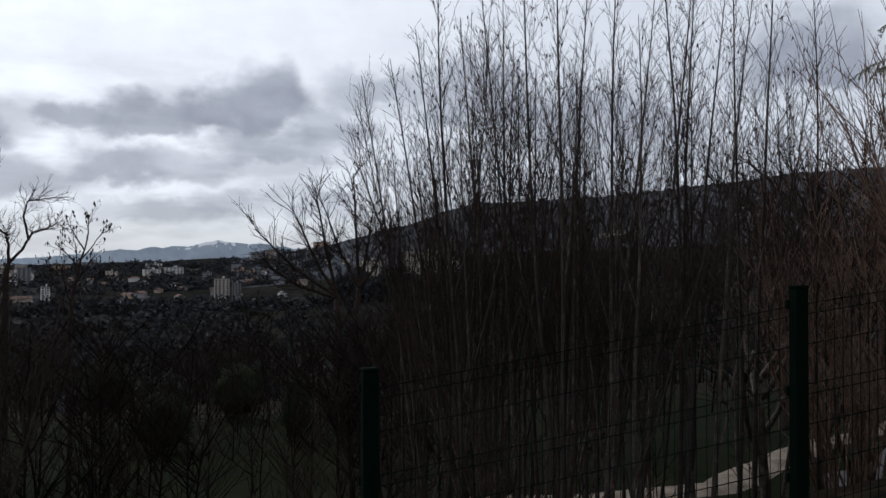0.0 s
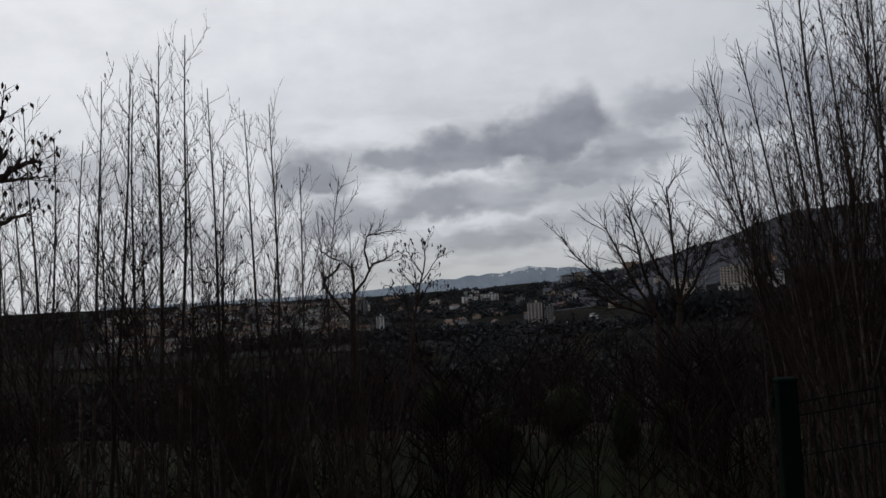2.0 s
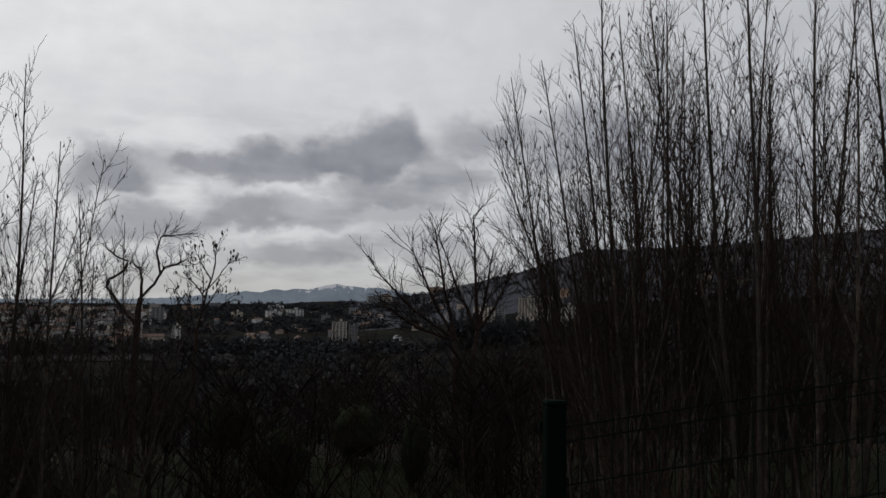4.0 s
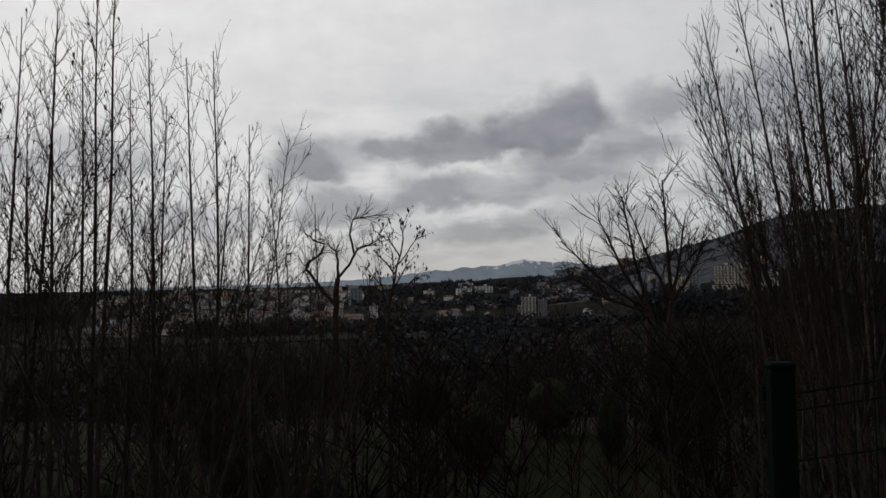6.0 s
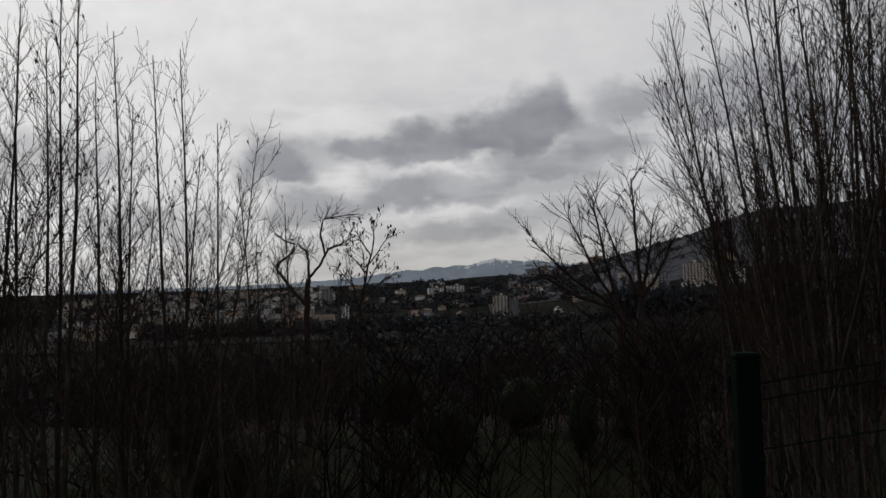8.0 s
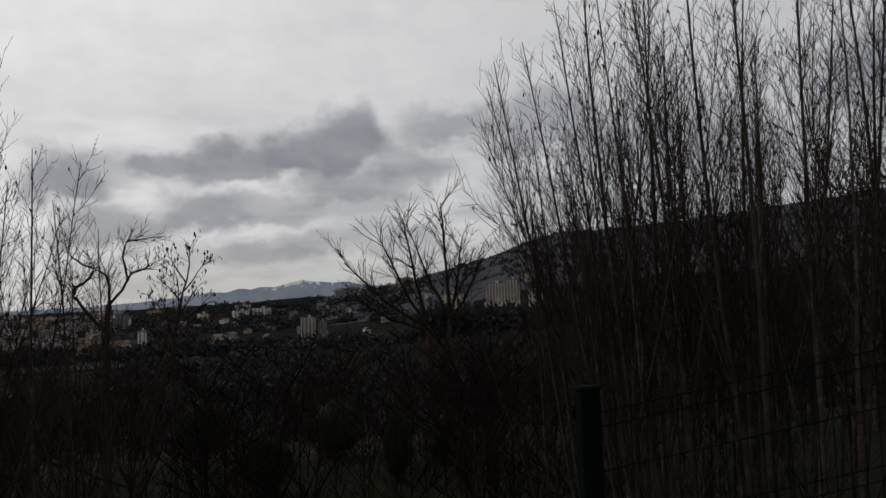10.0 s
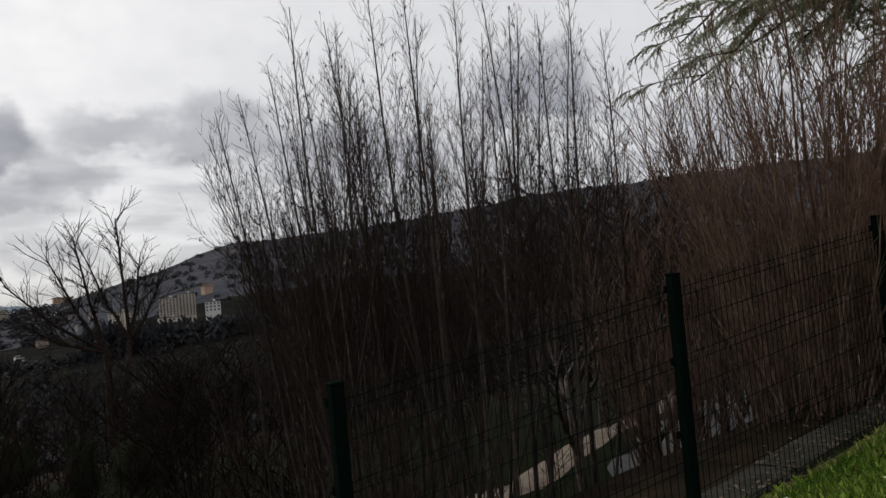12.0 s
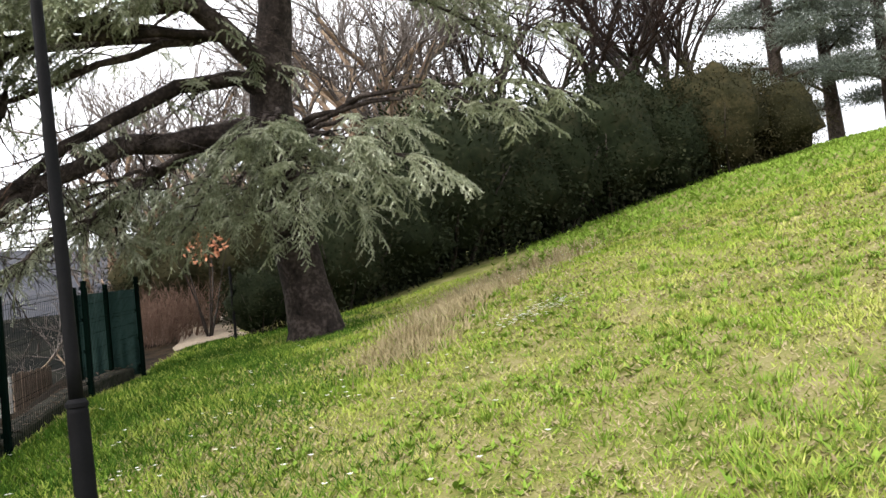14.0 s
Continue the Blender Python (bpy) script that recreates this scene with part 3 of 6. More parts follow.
# ---------------- where the trees stand and how their boughs run ----------------
RIGHT_STAND = [(0.31, 7.29, 3.32), (0.53, 7.60, 3.54), (0.77, 7.21, 3.68), (0.96, 6.92, 4.09), (1.32, 7.41, 4.13), (1.64, 6.99, 4.16), (1.87, 6.66, 4.13), (2.35, 6.77, 4.04), (2.81, 7.38, 3.87), (2.99, 6.92, 3.91), (3.46, 7.50, 3.96), (3.46, 6.86, 3.80), (1.16, 8.02, 4.02), (1.58, 8.30, 4.15), (2.35, 8.00, 4.22), (2.42, 6.35, 3.39)]
FAR_STAND = [(3.30, 7.83, 4.43), (3.76, 8.18, 4.49), (4.17, 8.20, 4.76), (4.63, 8.41, 4.42), (2.94, 7.65, 4.49)]
LEFT_STAND = [(-4.01, 5.63, 3.38), (-4.00, 5.93, 3.55), (-3.61, 5.76, 3.22), (-3.32, 5.76, 3.67), (-3.69, 6.50, 3.52), (-3.29, 6.44, 3.22), (-3.02, 6.40, 3.24), (-3.04, 6.87, 2.77), (-3.14, 7.29, 2.45), (-3.18, 7.62, 1.96), (-3.72, 6.74, 2.96), (-4.32, 7.01, 3.32), (-3.61, 7.45, 2.65), (-4.23, 6.55, 3.97)]
LIMB_LOW = [(12.68, 4.98, 4.57), (12.26, 5.58, 4.64), (11.67, 6.31, 4.48), (11.18, 6.76, 4.42), (10.76, 7.04, 4.22), (9.99, 7.61, 3.73), (9.19, 8.10, 3.11), (8.57, 8.33, 2.63), (7.94, 8.52, 2.08)]
LIMB_ARCH = [(12.58, 5.09, 5.09), (12.38, 5.32, 5.40), (12.07, 5.52, 5.46), (11.52, 6.16, 5.26), (10.90, 6.65, 4.84), (10.27, 7.23, 4.32), (9.62, 7.76, 3.63), (9.01, 8.16, 3.09)]
LIMB_UP = [(12.69, 4.82, 5.43), (12.32, 5.21, 5.77), (11.96, 5.51, 6.13), (11.60, 5.79, 6.53), (10.98, 6.31, 7.06), (10.19, 6.83, 7.24)]
LIMB_UNDER = [(12.69, 5.09, 4.50), (12.37, 6.48, 4.47), (12.15, 7.29, 3.99), (11.78, 8.03, 3.47), (11.38, 8.75, 3.03), (11.13, 9.22, 2.57)]
LIMB_HANG = [(9.81, 7.68, 5.22), (9.70, 7.81, 4.52), (9.29, 8.15, 3.66), (9.07, 8.39, 3.07)]
LIMB_HANG_B = [(9.61, 7.61, 5.43), (9.06, 8.11, 4.40), (8.67, 8.37, 3.55), (8.41, 8.63, 2.74)]
TIPS_LEFT = [(9.60, 14.90, 5.63), (7.12, 9.71, 5.83), (7.40, 10.12, 5.60), (9.80, 15.10, 4.87), (7.22, 8.36, 5.88), (7.16, 9.43, 5.10), (6.89, 10.11, 4.70), (7.76, 8.95, 6.86), (8.02, 7.61, 6.69), (7.69, 7.37, 5.43), (5.95, 8.35, 5.50), (8.27, 7.33, 5.01), (7.78, 8.40, 4.67), (8.22, 6.47, 5.32), (7.22, 10.37, 3.88), (7.80, 9.69, 4.00), (8.61, 9.53, 3.45), (7.27, 9.60, 4.50), (8.77, 8.56, 3.93), (7.87, 9.12, 4.33)]
TIPS_FRONT = [(10.44, 3.68, 2.60), (10.66, 4.24, 3.45), (10.55, 4.99, 2.84), (11.18, 4.29, 1.93), (10.40, 5.72, 2.83), (10.56, 4.97, 2.20), (10.77, 6.27, 2.31), (10.18, 4.34, 3.57), (10.73, 6.72, 2.70), (10.75, 5.48, 3.65)]
TIPS_RIGHT = [(11.59, 1.78, 2.88), (11.61, 2.66, 2.72), (11.09, 3.06, 3.67), (11.35, -0.24, 3.84), (11.64, 0.46, 3.73), (11.90, 2.27, 3.85), (11.92, 0.77, 4.69), (12.19, 1.80, 5.53), (11.95, -0.02, 4.64), (12.48, 3.30, 2.24), (11.52, 3.66, 2.59), (10.94, 4.09, 2.85), (11.49, 1.06, 5.19), (10.93, 4.64, 2.37), (11.09, 6.06, 2.12), (10.50, 4.83, 3.46)]
# oak and crooked tree
OAK_TIPS = [(-8.20, 40.52, 3.38), (-6.43, 40.88, 4.40), (-5.33, 41.06, 5.45), (-3.45, 41.30, 6.16), (-2.49, 41.38, 4.22), (-7.86, 40.59, 1.72), (-4.84, 41.13, 4.33), (-1.78, 41.43, 2.85)]
OAK_FORK = [(-4.23, 41.21, -0.02), (-3.17, 41.32, 0.49)]
CROOK = [(-11.79, 24.35, -0.23), (-11.77, 24.36, 0.82), (-11.71, 24.39, 1.70)]
CROOK_A = [(-11.77, 24.36, 0.82), (-12.02, 24.22, 1.18), (-12.32, 24.06, 1.63), (-12.56, 23.91, 1.99), (-12.50, 23.95, 2.25), (-12.15, 24.15, 2.50), (-12.07, 24.20, 2.77), (-12.37, 24.03, 2.95), (-12.59, 23.90, 3.13)]
CROOK_B = [(-11.71, 24.39, 1.70), (-11.70, 24.40, 2.23), (-11.77, 24.36, 2.58), (-11.92, 24.28, 2.67)]
CROOK_C = [(-11.71, 24.39, 1.70), (-11.39, 24.56, 2.13), (-11.15, 24.69, 2.65), (-10.83, 24.85, 2.73), (-10.59, 24.96, 2.90)]
CROOK_D = [(-11.23, 24.65, 2.39), (-11.37, 24.57, 3.10), (-11.28, 24.62, 3.55), (-10.97, 24.78, 3.63), (-10.65, 24.93, 3.67)]
LEAFY = [(-4.86, 13.29, 0.56), (-4.85, 13.30, 1.13), (-4.76, 13.34, 1.57), (-4.62, 13.40, 2.19)]


# ---------------- plants: shared pieces ----------------
def baked(name, pieces, mat):
    """Joins (arrays, pose) pairs into one mesh."""
    vs, fs, n = [], [], 0
    for (v, f), m in pieces:
        a = np.array(m, dtype=np.float32)
        vs.append(v @ a[:3, :3].T + a[:3, 3])
        fs.append(f + n)
        n += len(v)
    return tri_mesh(name, np.concatenate(vs), np.concatenate(fs), mat)


def held(name, mesh, parent, label=""):
    ob = new(name, mesh)
    ob.parent = parent
    if label:
        tagged(ob, label)
    return ob


def leaf_cloud(rng, count, length, width, rad, lump=0.35, shell=0.5):
    """Leaves spread through a lumpy rounded crown of half sizes rad, standing on z=0."""
    d = rng.normal(size=(count, 3))
    d /= np.linalg.norm(d, axis=1)[:, None]
    w = np.array([noise.noise((a * 2.2, b * 2.2, c * 2.2)) + 0.6 * noise.noise((a * 5, b * 5, c * 5)) for a, b, c in d])
    r = (shell + (1 - shell) * rng.random(count)) ** 0.7 * (1 + lump * w)
    p = d * r[:, None] * np.array(rad) + np.array((0, 0, rad[2]))
    p[:, 2] = np.maximum(p[:, 2], 0.02)
    o = d * 0.6 + rng.normal(size=(count, 3)) * 0.6
    o /= np.linalg.norm(o, axis=1)[:, None]
    s = np.cross(o, rng.normal(size=(count, 3)))
    s /= np.linalg.norm(s, axis=1)[:, None]
    ln = length * (0.6 + 0.8 * rng.random(count))[:, None]
    v = np.stack([p, p + o * ln * 0.5 + s * width / 2, p + o * ln, p + o * ln * 0.5 - s * width / 2], axis=1).reshape(-1, 3)
    q = np.arange(count, dtype=np.int32)[:, None] * 4
    f = np.concatenate([q + np.array([[0, 1, 2]]), q + np.array([[0, 2, 3]])])
    return v.astype(np.float32), f


def sapling(seed, wide=1.0):
    """A slim upright tree, 6 m tall, of several steep stems with short ascending twigs."""
    rng = random.Random(seed)
    root = new("sapling")
    stems, twigs = Tubes(), Tubes()
    lines = []
    main = wander(rng, (0, 0, 0), (rng.uniform(-0.03, 0.03), rng.uniform(-0.03, 0.03), 1), 6.0, 12, 0.035, 0.02)
    # draw the tip back over the foot
    for i, p in enumerate(main):
        k = i / 12
        p.x -= main[-1].x * k if i < 12 else 0
        p.y -= main[-1].y * k if i < 12 else 0
    main[-1].x = main[-1].y = 0
    stems.tube(main, [0.04 * (1 - i / 12.6) + 0.0035 for i in range(13)], 5)
    lines.append((main, 1.0))
    for _ in range(rng.choice((1, 1, 2, 3))):
        t0 = rng.uniform(0.08, 0.5)
        p, d = along(main, t0)
        a = rng.uniform(0, 6.28)
        out = Vector((math.cos(a), math.sin(a), 0))
        ln = 6.0 * (1 - t0) * rng.uniform(0.55, 0.9)
        q = wander(rng, p, d + out * rng.uniform(0.25, 0.55) * wide, ln, 10, 0.07, 0.07 / wide)
        side = Tubes()
        side.tube(q, [0.021 * (1 - t0 * 0.6) * (1 - i / 10.6) + 0.003 for i in range(11)], 4)
        side.make("side_stem", M_BARK, root, "", True)
        lines.append((q, ln / 6))
    for q, share in lines:
        n = int(25 * share) + 5
        for k in range(n):
            t0 = 0.3 + 0.67 * ((k + rng.random()) / n) ** 0.75
            p, d = along(q, min(t0, 0.97))
            a = k * 2.4 + rng.uniform(-0.5, 0.5)
            out = Vector((math.cos(a), math.sin(a), 0))
            ln = (0.3 + 1.5 * (1 - t0)) * rng.uniform(0.4, 1.25)
            b = wander(rng, p, d + out * rng.uniform(0.35, 0.85) * wide, ln, 5, 0.11, 0.07)
            r = 0.0085 - 0.0048 * t0
            twigs.tube(b, [r, r * 0.85, r * 0.72, r * 0.6, r * 0.48, 0.002], 3)
            m = int(ln * 10) + 1
            for i in range(m):
                p2, d2 = along(b, 0.1 + 0.88 * (i + rng.random()) / m)
                w = d2.orthogonal()
                w.rotate(Matrix.Rotation(i * 2.5 + rng.uniform(-0.6, 0.6), 3, d2))
                l2 = rng.uniform(0.07, 0.34) * (0.6 + 0.45 * ln)
                c = wander(rng, p2, d2 + w * rng.uniform(0.4, 0.95) + Vector((0, 0, 0.2)), l2, 2, 0.2, 0.1)
                twigs.tube(c, [0.003, 0.0024, 0.0016], 3)
                p3, d3 = along(c, rng.uniform(0.2, 0.9))
                e3 = (d3 + Vector((rng.uniform(-1, 1), rng.uniform(-1, 1), rng.uniform(-0.1, 0.5)))).normalized()
                twigs.tube([p3, p3 + e3 * rng.uniform(0.05, 0.15)], [0.0022, 0.0015], 3)
                if rng.random() < 0.1:
                    twigs.leaf(c[-1], Vector((rng.uniform(-0.5, 0.5), rng.uniform(-0.5, 0.5), -1)), Vector((1, rng.uniform(-1, 1), 0)), 0.055, 0.024)
    stems.make("trunk", M_BARK, root, "", True)
    held("crown", tri_mesh("crown", *tri_arrays(twigs), M_TWIG), root)
    return root


def bare_tree(seed, height, trunk, levels=4, spread=0.6, fork=0.35, mat=None, twig=None, name="bare_tree", gnarl=0.22):
    """A leafless broad tree, grown branch by branch."""
    rng = random.Random(seed)
    root = new(name)
    wood, fine = Tubes(), Tubes()

    def grow(p, d, ln, r, lev):
        n = 6 if lev < 2 else 4
        q = wander(rng, p, d, ln, n, gnarl if lev else 0.05, 0.05)
        t = wood if lev < 2 else fine
        t.tube(q, [r * (1 - 0.45 * i / n) for i in range(n + 1)], 7 if lev == 0 else (5 if lev == 1 else 3))
        if lev >= levels:
            return
        kids = {0: 6, 1: 5, 2: 5, 3: 3}.get(lev, 3)
        for k in range(kids):
            t0 = rng.uniform(fork if lev == 0 else 0.25, 1.0) if k else 1.0
            pp, dd = along(q, t0)
            a = rng.uniform(0, 6.28)
            o = dd.orthogonal()
            o.rotate(Matrix.Rotation(a, 3, dd))
            grow(pp, dd + o * spread * rng.uniform(0.6, 1.5), ln * rng.uniform(0.45, 0.75), max(r * (0.5 if lev == 0 else 0.42), 0.004), lev + 1)

    grow(Vector((0, 0, 0)), Vector((0, 0, 1)), height * 0.45, trunk, 0)
    wood.make("trunk", mat or M_BARK, root, "", True)
    held("crown", tri_mesh("crown", *tri_arrays(fine), twig or M_TWIG), root)
    return root


def stand_up(base, top, length, spin):
    """The pose that stands a plant of that length from base to top."""
    d = Vector(top) - Vector(base)
    k = d.length / length
    turn = Vector((0, 0, 1)).rotation_difference(d.normalized()).to_matrix().to_4x4()
    return Matrix.Translation(base) @ turn @ Matrix.Rotation(spin, 4, "Z") @ Matrix.Diagonal((k * 0.74, k * 0.74, k, 1))


def drop_template(ob):
    for o in (*ob.children_recursive, ob):
        bpy.data.objects.remove(o)


def place(templates, m, label, category, group, rng):
    ob = copy_thing(rng.choice(templates), m)
    return tagged(ob, label, category, group)


def plant_stands():
    rng = random.Random(5)
    kinds = [sapling(20 + i) for i in range(7)]
    open_kinds = [sapling(30 + i, 1.6) for i in range(6)]
    label = "slim leafless sapling with steep dark twigs behind the fence"
    spots = []
    for x, y, z in RIGHT_STAND:
        bx, by = 1.9 + (x - 1.9) * 0.62 + rng.uniform(-0.15, 0.15), y - 0.2 + rng.uniform(-0.3, 0.3)
        spots.append((bx, by, x, y, z + (0.15 if x > 1.4 else 0.0)))
    for x, y, z in FAR_STAND + LEFT_STAND:
        spots.append((x + rng.uniform(-0.3, 0.3), y + rng.uniform(-0.2, 0.2), x, y, z))
    for _ in range(15):
        x, y = rng.uniform(0.4, 4.9), rng.uniform(6.6, 10.5)
        z = 1.9 + min(1.7, max(0.0, x * 0.95)) * rng.uniform(0.3, 1.0)
        spots.append((1.9 + (x - 1.9) * 0.75 + rng.uniform(-0.3, 0.3), y, x, y, z + (y - 6.5) * 0.1))
    for _ in range(6):
        x, y = rng.uniform(0.4, 1.5), rng.uniform(6.7, 8.0)
        spots.append((1.5 + (x - 1.5) * 0.6, y, x, y, 2.3 + 0.9 * x * rng.uniform(0.6, 1.0)))
    for _ in range(7):
        x, y = rng.uniform(1.3, 4.9), rng.uniform(6.6, 10.0)
        spots.append((1.9 + (x - 1.9) * 0.75 + rng.uniform(-0.3, 0.3), y, x, y, rng.uniform(1.8, 3.3)))
    for _ in range(2):
        x, y = rng.uniform(-7.0, -3.8), rng.uniform(5.6, 9.5)
        z = rng.uniform(1.9, 2.9) + (0.5 if x < -4 else 0)
        spots.append((x + rng.uniform(-0.3, 0.3), y, x, y, z))
    for _ in range(7):
        a, r = radians(rng.uniform(42, 53)), rng.uniform(6.2, 8.0)
        x, y = 0.6 - math.sin(a) * r, 0.9 + math.cos(a) * r
        spots.append((x + rng.uniform(-0.3, 0.3), y, x, y, rng.uniform(2.9, 3.6)))
    for _ in range(3):
        a, r = radians(rng.uniform(34, 46)), rng.uniform(6.8, 9.5)
        x, y = 0.6 - math.sin(a) * r, 1.3 + math.cos(a) * r
        spots.append((x + rng.uniform(-0.6, 0.6), y, x, y, rng.uniform(1.5, 2.5)))
    for _ in range(7):
        a, r = radians(rng.uniform(-22, 0)), rng.uniform(6.0, 8.5)
        x, y = 0.6 - math.sin(a) * r, 0.9 + math.cos(a) * r
        spots.append((1.7 + (x - 1.7) * 0.7, y, x, y, rng.uniform(2.2, 3.9)))
    for bx, by, x, y, z in spots:
        base = (bx, by, land(bx, by) - 0.08)
        place(open_kinds if x < -3.25 else kinds, stand_up(base, (x, y, z), 6.0, rng.uniform(0, 6.28)), label, "sapling", "saplings on the bank", rng)
    for k in kinds + open_kinds:
        drop_template(k)


def shrub_mesh(seed, stems, height, foot, fan, mat, name, r0=0.011):
    """Many upright whips from one foot."""
    rng = random.Random(seed)
    root = new(name)
    big, fine = Tubes(), Tubes()
    for _ in range(stems):
        a, k = rng.uniform(0, 6.28), math.sqrt(rng.random())
        p = Vector((math.cos(a) * foot * k, math.sin(a) * foot * k, 0))
        d = Vector((math.cos(a) * fan * k + rng.uniform(-0.22, 0.22), math.sin(a) * fan * k + rng.uniform(-0.22, 0.22), 1))
        ln = height * rng.uniform(0.6, 1.05) * (1.05 - 0.25 * k)
        q = wander(rng, p, d, ln, 8, 0.11, 0.04)
        r = r0 * rng.uniform(0.6, 1.2)
        big.tube(q, [r * (1 - i / 9) + 0.0015 for i in range(9)], 4)
        for _ in range(int(ln * 5.5)):
            t0 = rng.uniform(0.2, 0.97)
            pp, dd = along(q, t0)
            e = dd + Vector((rng.uniform(-0.9, 0.9), rng.uniform(-0.9, 0.9), rng.uniform(0, 0.3)))
            l2 = rng.uniform(0.15, 0.7)
            b = wander(rng, pp, e, l2, 3, 0.12, 0.08)
            fine.tube(b, [0.0034, 0.003, 0.0024, 0.0014], 3)
            for _ in range(2):
                p3, d3 = along(b, rng.uniform(0.3, 0.9))
                e3 = (d3 + Vector((rng.uniform(-0.7, 0.7), rng.uniform(-0.7, 0.7), 0.2))).normalized()
                fine.tube([p3, p3 + e3 * rng.uniform(0.06, 0.18)], [0.0024, 0.0014], 3)
    big.make("stem_clump", mat, root, "", True)
    held("crown", tri_mesh("crown", *tri_arrays(fine), mat), root)
    return root


def plant_shrubs():
    rng = random.Random(9)
    t = [shrub_mesh(40, 64, 3.8, 0.45, 0.34, M_SHRUB, "tall_shrub"), shrub_mesh(41, 58, 3.6, 0.45, 0.38, M_SHRUB, "tall_shrub")]
    for i, (x, y, k, lean) in enumerate([(5.05, 6.05, 1.0, 0.05), (5.6, 6.35, 1.26, -0.01), (6.5, 6.95, 1.08, 0.03), (6.1, 7.7, 1.2, 0.02), (5.1, 8.5, 1.0, 0.02)]):
        m = Matrix.Translation((x, y, land(x, y) - 0.1)) @ Matrix.Rotation(lean, 4, "Y") @ Matrix.Rotation(i * 1.7, 4, "Z") @ Matrix.Diagonal((k, k, k, 1))
        tagged(copy_thing(t[i % 2], m), "reddish brown leafless shrub of many whips behind the fence", "shrub", "shrubs behind the fence")
    for k in t:
        drop_template(k)
    pale = shrub_mesh(44, 16, 1.7, 0.25, 0.6, M_PALETRUNK, "pale_shrub", 0.012)
    for x, y, k in ((6.7, 6.75, 0.8), (7.5, 7.3, 0.75), (8.3, 7.5, 0.7)):
        tagged(copy_thing(pale, Matrix.Translation((x, y, land(x, y) - 0.1)) @ Matrix.Rotation(x * 3, 4, "Z") @ Matrix.Diagonal((k, k, k, 1))), "pale-stemmed leafless shrub behind the wire fence", "shrub", "pale shrubs")
    drop_template(pale)
    low = [shrub_mesh(50 + i, 22, 1.9, 0.45, 0.95, M_TWIG, "bramble_bush", 0.008) for i in range(2)]
    red = [shrub_mesh(55 + i, 22, 1.9, 0.45, 0.7, M_SHRUB, "bramble_bush", 0.008) for i in range(2)]
    for _ in range(58):
        u, s = rng.uniform(-13, 4.5), rng.uniform(0.7, 9.5)
        x, y = FX + UX * u - UY * s, FY + UY * u + UX * s
        k = rng.uniform(0.5, 0.85) if s < 4 else rng.uniform(0.4, 0.6)
        if u > -0.5 and s > 2 or u < -4.5 and s > 3 and rng.random() < 0.5:
            continue
        m = Matrix.Translation((x, y, land(x, y) - 0.05)) @ Matrix.Rotation(rng.uniform(0, 6), 4, "Z") @ Matrix.Diagonal((k, k, k, 1))
        if u > 0.6:
            place(red, m, "reddish brown leafless bramble on the bank below the fence", "bramble", "brambles on the bank", rng)
        else:
            place(low, m, "dark tangled leafless bramble on the bank below the fence", "bramble", "brambles on the bank", rng)
    for k in low + red:
        drop_template(k)


# ---------------- the cedar ----------------
def cedar_spray(seed):
    """A drooping branchlet about 1 m long with needled fingers, as triangle arrays."""
    rng = random.Random(seed)
    t = Tubes()
    axis = wander(rng, (0, 0, 0), (1, 0, 0.12), 1.0, 8, 0.08, -0.065)
    shoots = [(axis, 1.0)]
    for k in range(11):
        t0 = 0.1 + 0.86 * (k + rng.random() * 0.7) / 11
        p, d = along(axis, t0)
        side = Vector((0, 1 if k % 2 else -1, 0))
        ln = (0.42 - 0.26 * t0) * rng.uniform(0.45, 1.35)
        q = wander(rng, p, d * 0.8 + side * rng.uniform(0.5, 1.0) + Vector((0, 0, rng.uniform(-0.5, 0.2))), ln, 4, 0.12, -0.12)
        shoots.append((q, ln))
    for q, ln in shoots:
        t.tube(q, [0.007 * (1 - 0.7 * i / len(q)) if ln == 1.0 else 0.003 for i in range(len(q))], 3)
        n = int(ln / 0.024) + 1
        for k in range(n):
            p, d = along(q, (k + 0.5) / n)
            if ln == 1.0 and k < n * 0.25:
                continue
            for _ in range(3):
                o = Vector((rng.gauss(0, 1), rng.gauss(0, 1), rng.gauss(0.3, 1)))
                o = (o - d * o.dot(d)).normalized() + d * 0.5
                o.normalize()
                w = o.orthogonal().normalized() * 0.0125
                b = len(t.v)
                h = rng.uniform(0.028, 0.046)
                t.v += [p + w, p - w, p + o * h]
                t.f.append((b, b + 1, b + 2))
    return tri_arrays(t)


def axes(p, d, up, k):
    """A pose with x along d and z near up, of scale k."""
    d = d.normalized()
    y = up.cross(d)
    y = y.normalized() if y.length > 1e-4 else d.orthogonal().normalized()
    z = d.cross(y)
    m = Matrix((d * k, y * k, z * k)).transposed().to_4x4()
    m.translation = p
    return m


